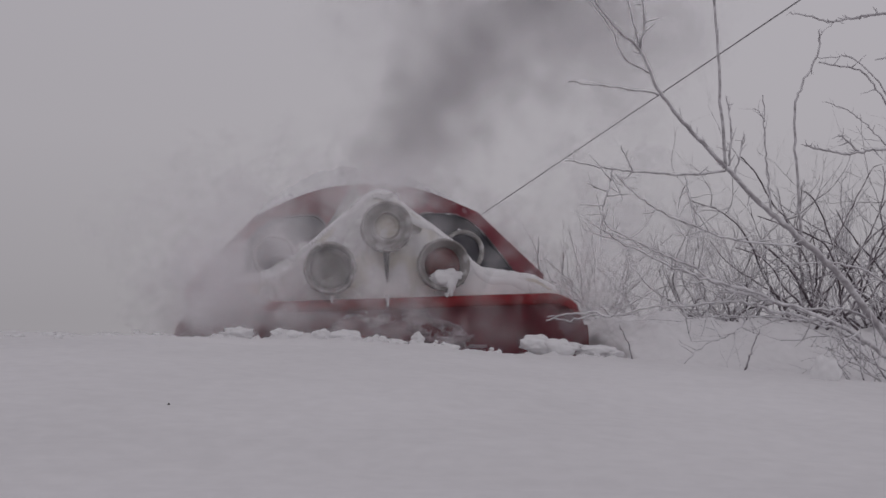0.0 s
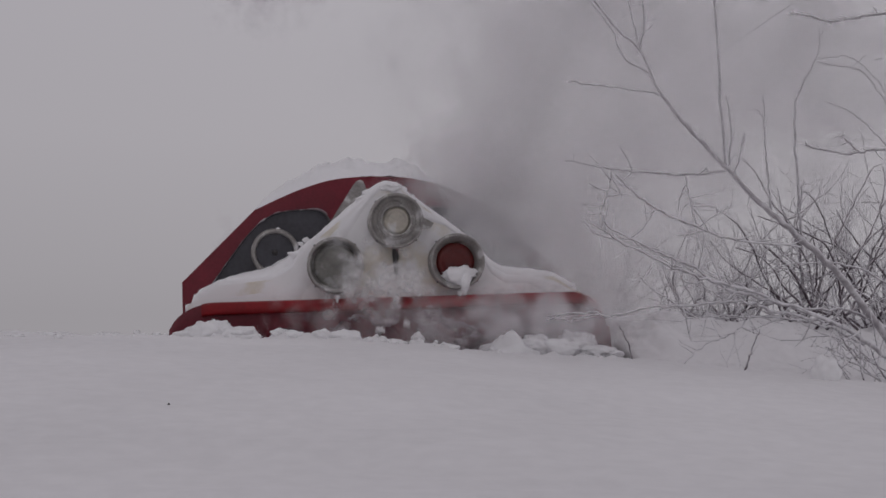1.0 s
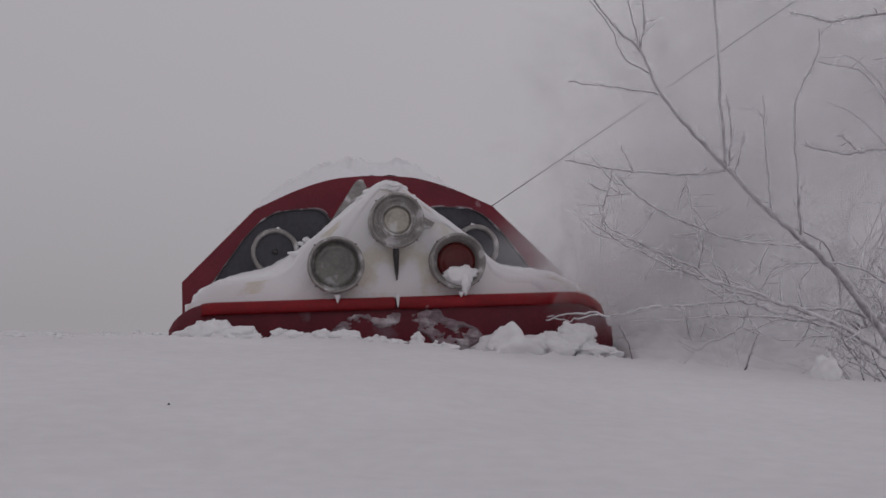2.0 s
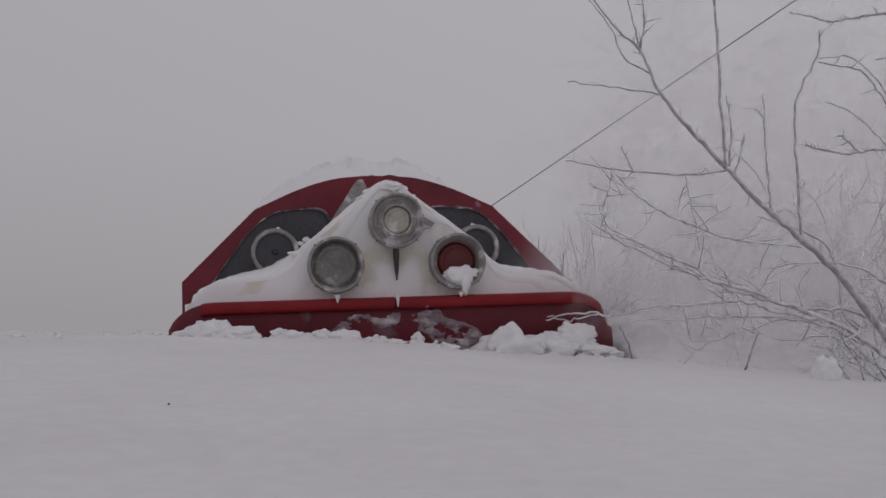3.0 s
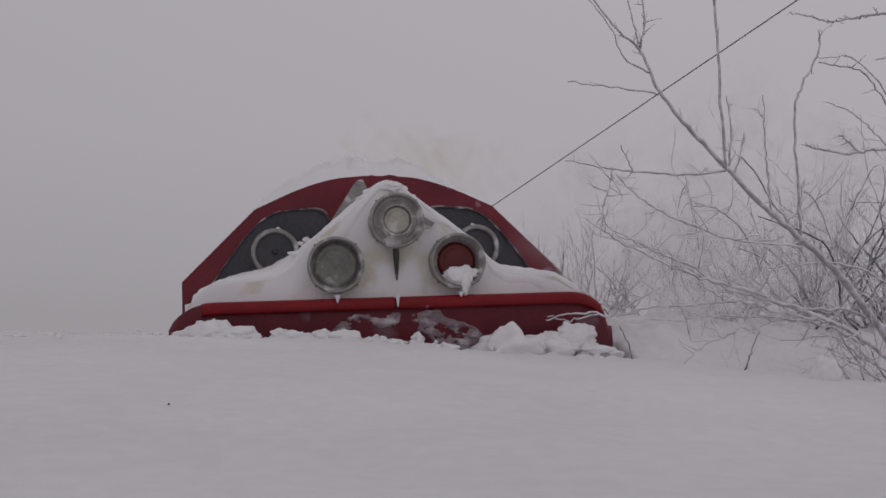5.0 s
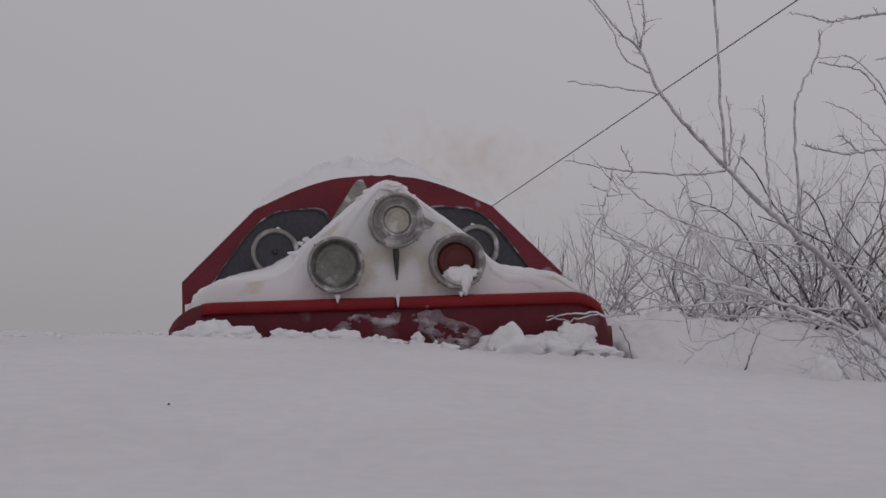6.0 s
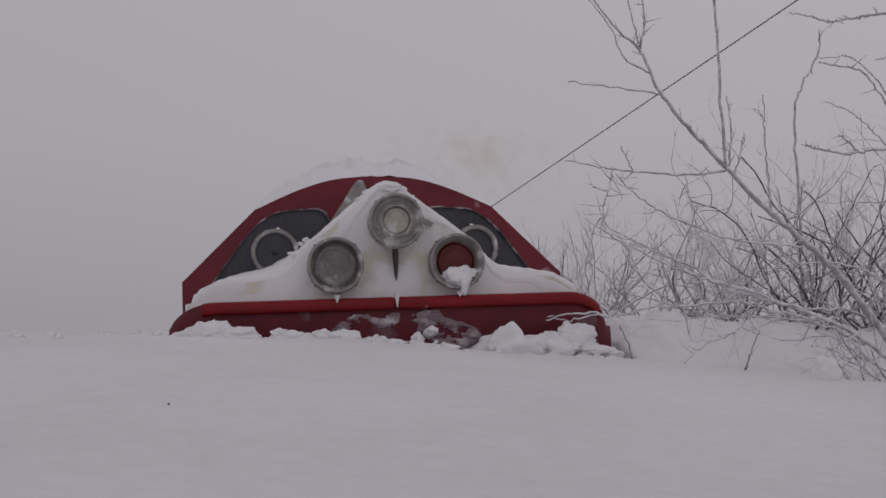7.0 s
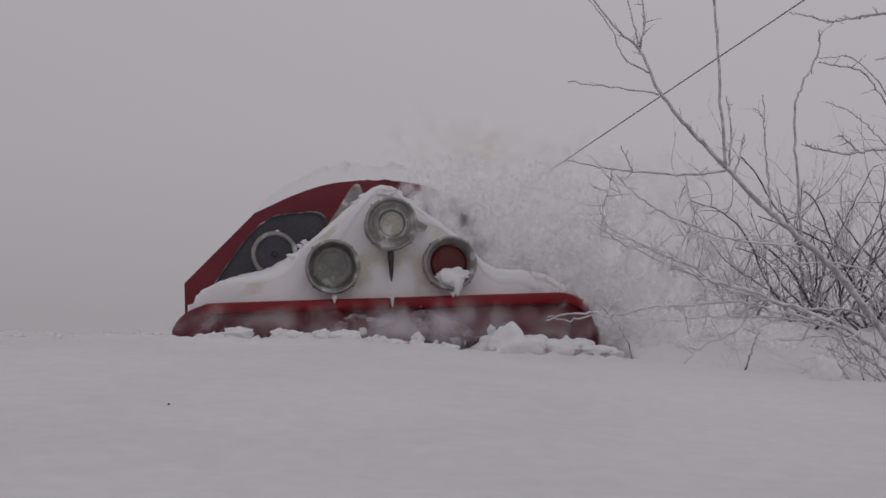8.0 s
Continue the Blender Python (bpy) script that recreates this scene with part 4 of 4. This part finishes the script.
blow(MIST_GREY, HAZE, 0.7, 0.25, 0.5, 1.2, 0.2, ((0, (4.182, 9.000, -1.205)), (1.0, (3.507, 8.600, -0.079)), (1.5, (3.020, 7.600, 0.661)), (2.4, (3.290, 7.500, 0.660)), (3.0, (3.424, 7.500, 0.661)), (3.4, (3.604, 7.500, 0.704)), (4.1, (5.632, 7.500, 0.801)), (4.7, (8.501, 7.500, 0.912)), (8, (13.994, 7.500, 0.956))))
blow(MIST_DENSE, POWDER, 0.24, 0.10, 0.19, 3.4, 1.0, ((0, (2.008, 11.000, 0.255)), (7.5, (1.910, 9.600, 0.956)), (7.66, (1.764, 8.400, 1.036)), (7.82, (1.670, 7.950, 1.137)), (8, (1.507, 7.900, 1.323))))
blow(MIST_DENSE, POWDER, 0.30, 0.10, 0.22, 3.8, 1.0, ((0, (2.308, 11.000, 0.253)), (7.5, (2.175, 9.600, 0.802)), (7.66, (2.090, 8.400, 0.902)), (7.82, (1.878, 7.900, 1.006)), (8, (1.812, 7.800, 1.169))))
blow(MIST_DENSE, POWDER, 0.32, 0.10, 0.24, 3.8, 1.0, ((0, (2.609, 11.000, -0.338)), (7.5, (2.387, 9.600, 0.491)), (7.68, (2.178, 8.200, 0.760)), (7.82, (2.159, 7.800, 0.790)), (8, (2.177, 7.700, 1.039))))
blow(MIST_DENSE, POWDER, 0.36, 0.10, 0.25, 3.6, 1.0, ((0, (2.635, 9.000, -0.483)), (7.5, (2.520, 8.600, -0.161)), (7.72, (2.378, 7.800, 0.450)), (8, (2.536, 7.600, 0.785))))
blow(MIST_DENSE, POWDER, 0.36, 0.10, 0.22, 3.4, 1.0, ((0, (3.143, 9.000, -0.687)), (7.55, (2.638, 7.800, -0.189)), (7.8, (2.584, 7.500, 0.246)), (8, (2.809, 7.400, 0.513))))
blow(MIST_DENSE, POWDER, 0.34, 0.10, 0.16, 3.0, 1.0, ((0, (3.658, 9.000, -0.993)), (7.66, (2.919, 7.600, -0.260)), (7.88, (2.933, 7.400, 0.125)), (8, (3.153, 7.300, 0.310))))
blow(MIST, POWDER, 0.5, 0.2, 0.3, 1.1, 0.6, ((0, (2.780, 9.500, -0.742)), (7.55, (2.639, 9.000, 0.051)), (7.8, (2.351, 8.000, 0.842)), (8, (2.444, 8.000, 1.195))))
blow(MIST, POWDER, 0.75, 0.05, 0.07, 1.0, 0.6, ((0, (0.680, 7.000, -0.385)), (6.9, (0.711, 6.950, -0.018)), (7.3, (0.744, 6.930, 0.329)), (7.6, (0.820, 6.950, 0.376)), (8, (0.897, 6.980, 0.401))))
blow(SMOKE_TAN, "faint tan exhaust haze over the roof", 0.50, 0.3, 0.27, 0.4, 0.2, ((0, (1.673, 13.000, -0.062)), (3.5, (1.949, 13.000, 1.251)), (4.5, (1.805, 12.500, 2.230)), (6.0, (2.423, 12.000, 2.243)), (8, (2.489, 12.000, 2.310))))
blow(MIST, POWDER, 0.15, 0.06, 0.24, 2.4, 0.3, ((0, (-0.255, 7.150, 0.697)), (0.25, (-0.276, 7.200, 0.773)), (0.5, (-0.235, 7.600, 0.907)), (0.8, (0.066, 9.000, 1.079)), (1.2, (0.543, 10.000, 0.885)), (8, (0.945, 11.000, 0.694))))
blow(MIST_GREY, HAZE, 0.4, 0.25, 0.5, 1.1, 0.3, ((0, (2.626, 7.600, 1.018)), (0.5, (2.584, 7.600, 1.144)), (1, (2.627, 7.600, 1.060)), (1.5, (3.034, 7.400, 1.134)), (2.2, (4.045, 7.200, 1.339)), (3, (6.478, 7.000, 1.791)), (8, (9.646, 7.000, 2.570))))
blow(SMOKE_HAZE, FUMES, 0.8, 0.3, 0.52, 1.5, 0.2, ((0, (2.351, 9.000, 3.047)), (0.3, (2.270, 7.000, 2.422)), (0.5, (2.225, 6.000, 2.058)), (1, (2.409, 5.600, 1.904)), (1.5, (2.746, 5.600, 1.788)), (2.2, (3.694, 5.600, 1.823)), (3, (6.428, 5.600, 2.246)), (8, (9.657, 5.600, 3.018))))
blow(MIST, POWDER, 0.26, 0.08, 0.13, 1.6, 0.3, ((0, (0.970, 7.900, 1.476)), (0.5, (1.169, 7.800, 1.561)), (1, (1.553, 7.800, 1.697)), (1.5, (2.268, 7.700, 1.573)), (2.2, (3.991, 7.500, 1.802)), (3, (6.961, 7.500, 2.346)), (8, (10.370, 7.500, 3.218))))
blow(MIST, POWDER, 0.42, 0.05, 0.08, 1, 0.4, ((0, (-0.016, 6.970, 0.476)), (0.3, (0.163, 6.950, 0.440)), (0.6, (0.381, 6.950, 0.186)), (1, (0.528, 6.950, -0.033)), (8, (0.601, 6.950, -0.106))))
blow(MIST, POWDER, 0.55, 0.08, 0.35, 0.45, 0.3, ((0, (0.376, 6.950, 0.951)), (0.3, (0.236, 7.100, 0.996)), (0.6, (0.427, 7.900, 1.054)), (1, (0.824, 9.600, 0.923)), (8, (1.061, 11.000, 0.811))))

# lumps thrown up by the apron
rnd = random.Random(8)
for i in range(26):
    early = i < 15
    t0 = (0.15 + 0.8 * rnd.random()) if early else (7.0 + 0.6 * rnd.random())
    x, y = 0.0 + 2.0 * rnd.random(), 6.90 + 0.06 * rnd.random()
    up, run = 0.22 + 0.30 * rnd.random(), rnd.gauss(0.1, 0.15)
    size = 0.006 + 0.022 * rnd.random() ** 2.5
    ob = snow_block(size, 200 + i, (x, y, 0.2), (1, 0.8, 1.2), 0.3, 0.3)
    tagged(ob, "small lump of snow thrown up by the plough", "snow lump", "flying snow lumps")
    ob.name = "flying_snow_lump"
    base = 0.16 if early else 0.20
    rows = [(0.0, (x, y, base)), (t0, (x, y, base))] if t0 > 0.05 else [(0.0, (x, y, base))]
    for k in (0.25, 0.5, 0.75, 1.0):
        s = t0 + 0.5 * k
        if s < 8:
            rows.append((s, (x + run * k, y, base + up * 4 * k * (1 - k))))
    rows.append((8.0, rows[-1][1] if rows[-1][0] < 7.9 else (x + run, y, base + 0.1)))
    THROWN.append((ob, rows))

# larger blocks pushed up before the apron
for place, size, rows in (
    ((1.117, 6.900, 0.369), 0.062, ((0.0, 0.30), (6.0, 0.30), (6.4, 0.06), (6.8, 0.0), (7.1, 0.0), (7.35, 0.10), (7.6, 0.3), (8.0, 0.3))),
    ((1.512, 6.880, 0.382), 0.035, ((0.0, 0.30), (7.55, 0.30), (7.8, 0.06), (8.0, 0.0))),
    ((1.083, 6.920, 0.486), 0.030, ((0.0, 0.35), (0.3, 0.25), (0.5, 0.0), (0.65, 0.02), (0.85, 0.2), (1.0, 0.35), (8.0, 0.35))),
    ((0.669, 6.920, 0.439), 0.055, ((0.0, 0.35), (0.35, 0.25), (0.55, 0.02), (0.7, 0.03), (0.9, 0.2), (1.1, 0.35), (8.0, 0.35))),
):
    ob = snow_block(size, size * 900, place, (0.75, 0.6, 1.15), 0.35)
    tagged(ob, "squared block of snow heaved up by the plough", "snow lump", "flying snow lumps")
    THROWN.append((ob, [(t, (place[0], place[1], place[2] - drop)) for t, drop in rows]))


# blocks shoved up by the apron and left standing at the cutting
for size, seed, place, shape, chisel, rough, sink in ((0.19, 1, (1.638, 6.820, 0.266), (1.35, 0.7, 0.85), 0.5, 0.14, 0.0), (0.13, 3, (2.083, 6.900, 0.343), (1.0, 0.5, 1.0), 0.42, 0.4, 0.10), (0.07, 18, (1.921, 6.880, 0.322), (1.3, 0.6, 0.8), 0.4, 0.4, 0.08), (0.10, 19, (2.03, 6.88, 0.28), (1.8, 0.5, 0.8), 0.3, 0.5, 0.06)):
    block = snow_block(size, seed, place, shape, chisel, rough)
    HEAPS.append((block, [(t, (place[0], place[1], place[2] - drop)) for t, drop in ((0.0, 0.22), (0.6, 0.18), (1.1, 0.03), (1.4, 0.0), (7.0, 0.0), (7.3, sink * 0.6), (7.5, sink), (8.0, sink))]))

# drift heaved up before the plough's end, settling as it backs away
for place, size, shape in (((-0.27, 6.80, 0.36), 0.125, (1.15, 0.6, 0.75)), ((-0.10, 6.78, 0.34), 0.10, (1.5, 0.7, 0.6)), ((-0.42, 6.84, 0.34), 0.08, (1.2, 0.6, 0.8))):
    heap = snow_block(size, size * 700, place, shape, 0.1, 0.35)
    heap.name = "snow_mound"
    tagged(heap, "rough mound of crumbled snow pushed up by the plough", "snow mound", "snow mounds at the cutting")
    HEAPS.append((heap, [(t, (place[0], place[1], place[2] - drop)) for t, drop in ((0.0, 0.16), (0.5, 0.14), (0.9, 0.01), (1.2, 0.0), (6.8, 0.0), (7.2, 0.03), (7.5, 0.08), (8.0, 0.08))]))


# ---- what moves ----
def motions():
    back = lambda d: pose(NOSE[0], NOSE[1] + d, EYE[2], 0, -1.9, 0)
    walk(plough, [(0.0, back(0.545)), (0.3, back(0.37)), (0.5, back(0.258)), (0.8, back(0.11)), (1.0, back(0.035)), (1.3, back(0.005)), (1.6, back(0.0)), (4.0, back(0.0)),
                  (6.0, back(0.0)), (6.5, back(0.02)), (7.0, back(0.035)), (7.3, back(0.09)), (7.5, back(0.14)), (7.75, back(0.215)), (8.0, back(0.288))])
    for ob, rows in DRIFTS:
        walk(ob, [(t, pose(*p)) for t, p in rows])
    for ob, rows in HEAPS:
        walk(ob, [(t, pose(*p)) for t, p in rows])
    walk(wire, [(t, pose(x, 0, 0)) for t, x in ((0.0, 0.05), (1.5, 0.02), (3.0, 0.0), (4.5, 0.02), (7.0, 0.02), (7.5, 0.03), (8.0, 0.10))])
    for ob, rows in THROWN:
        walk(ob, [(t, pose(*p, 40 * t, 25 * t, 0)) for t, p in rows])


motions()
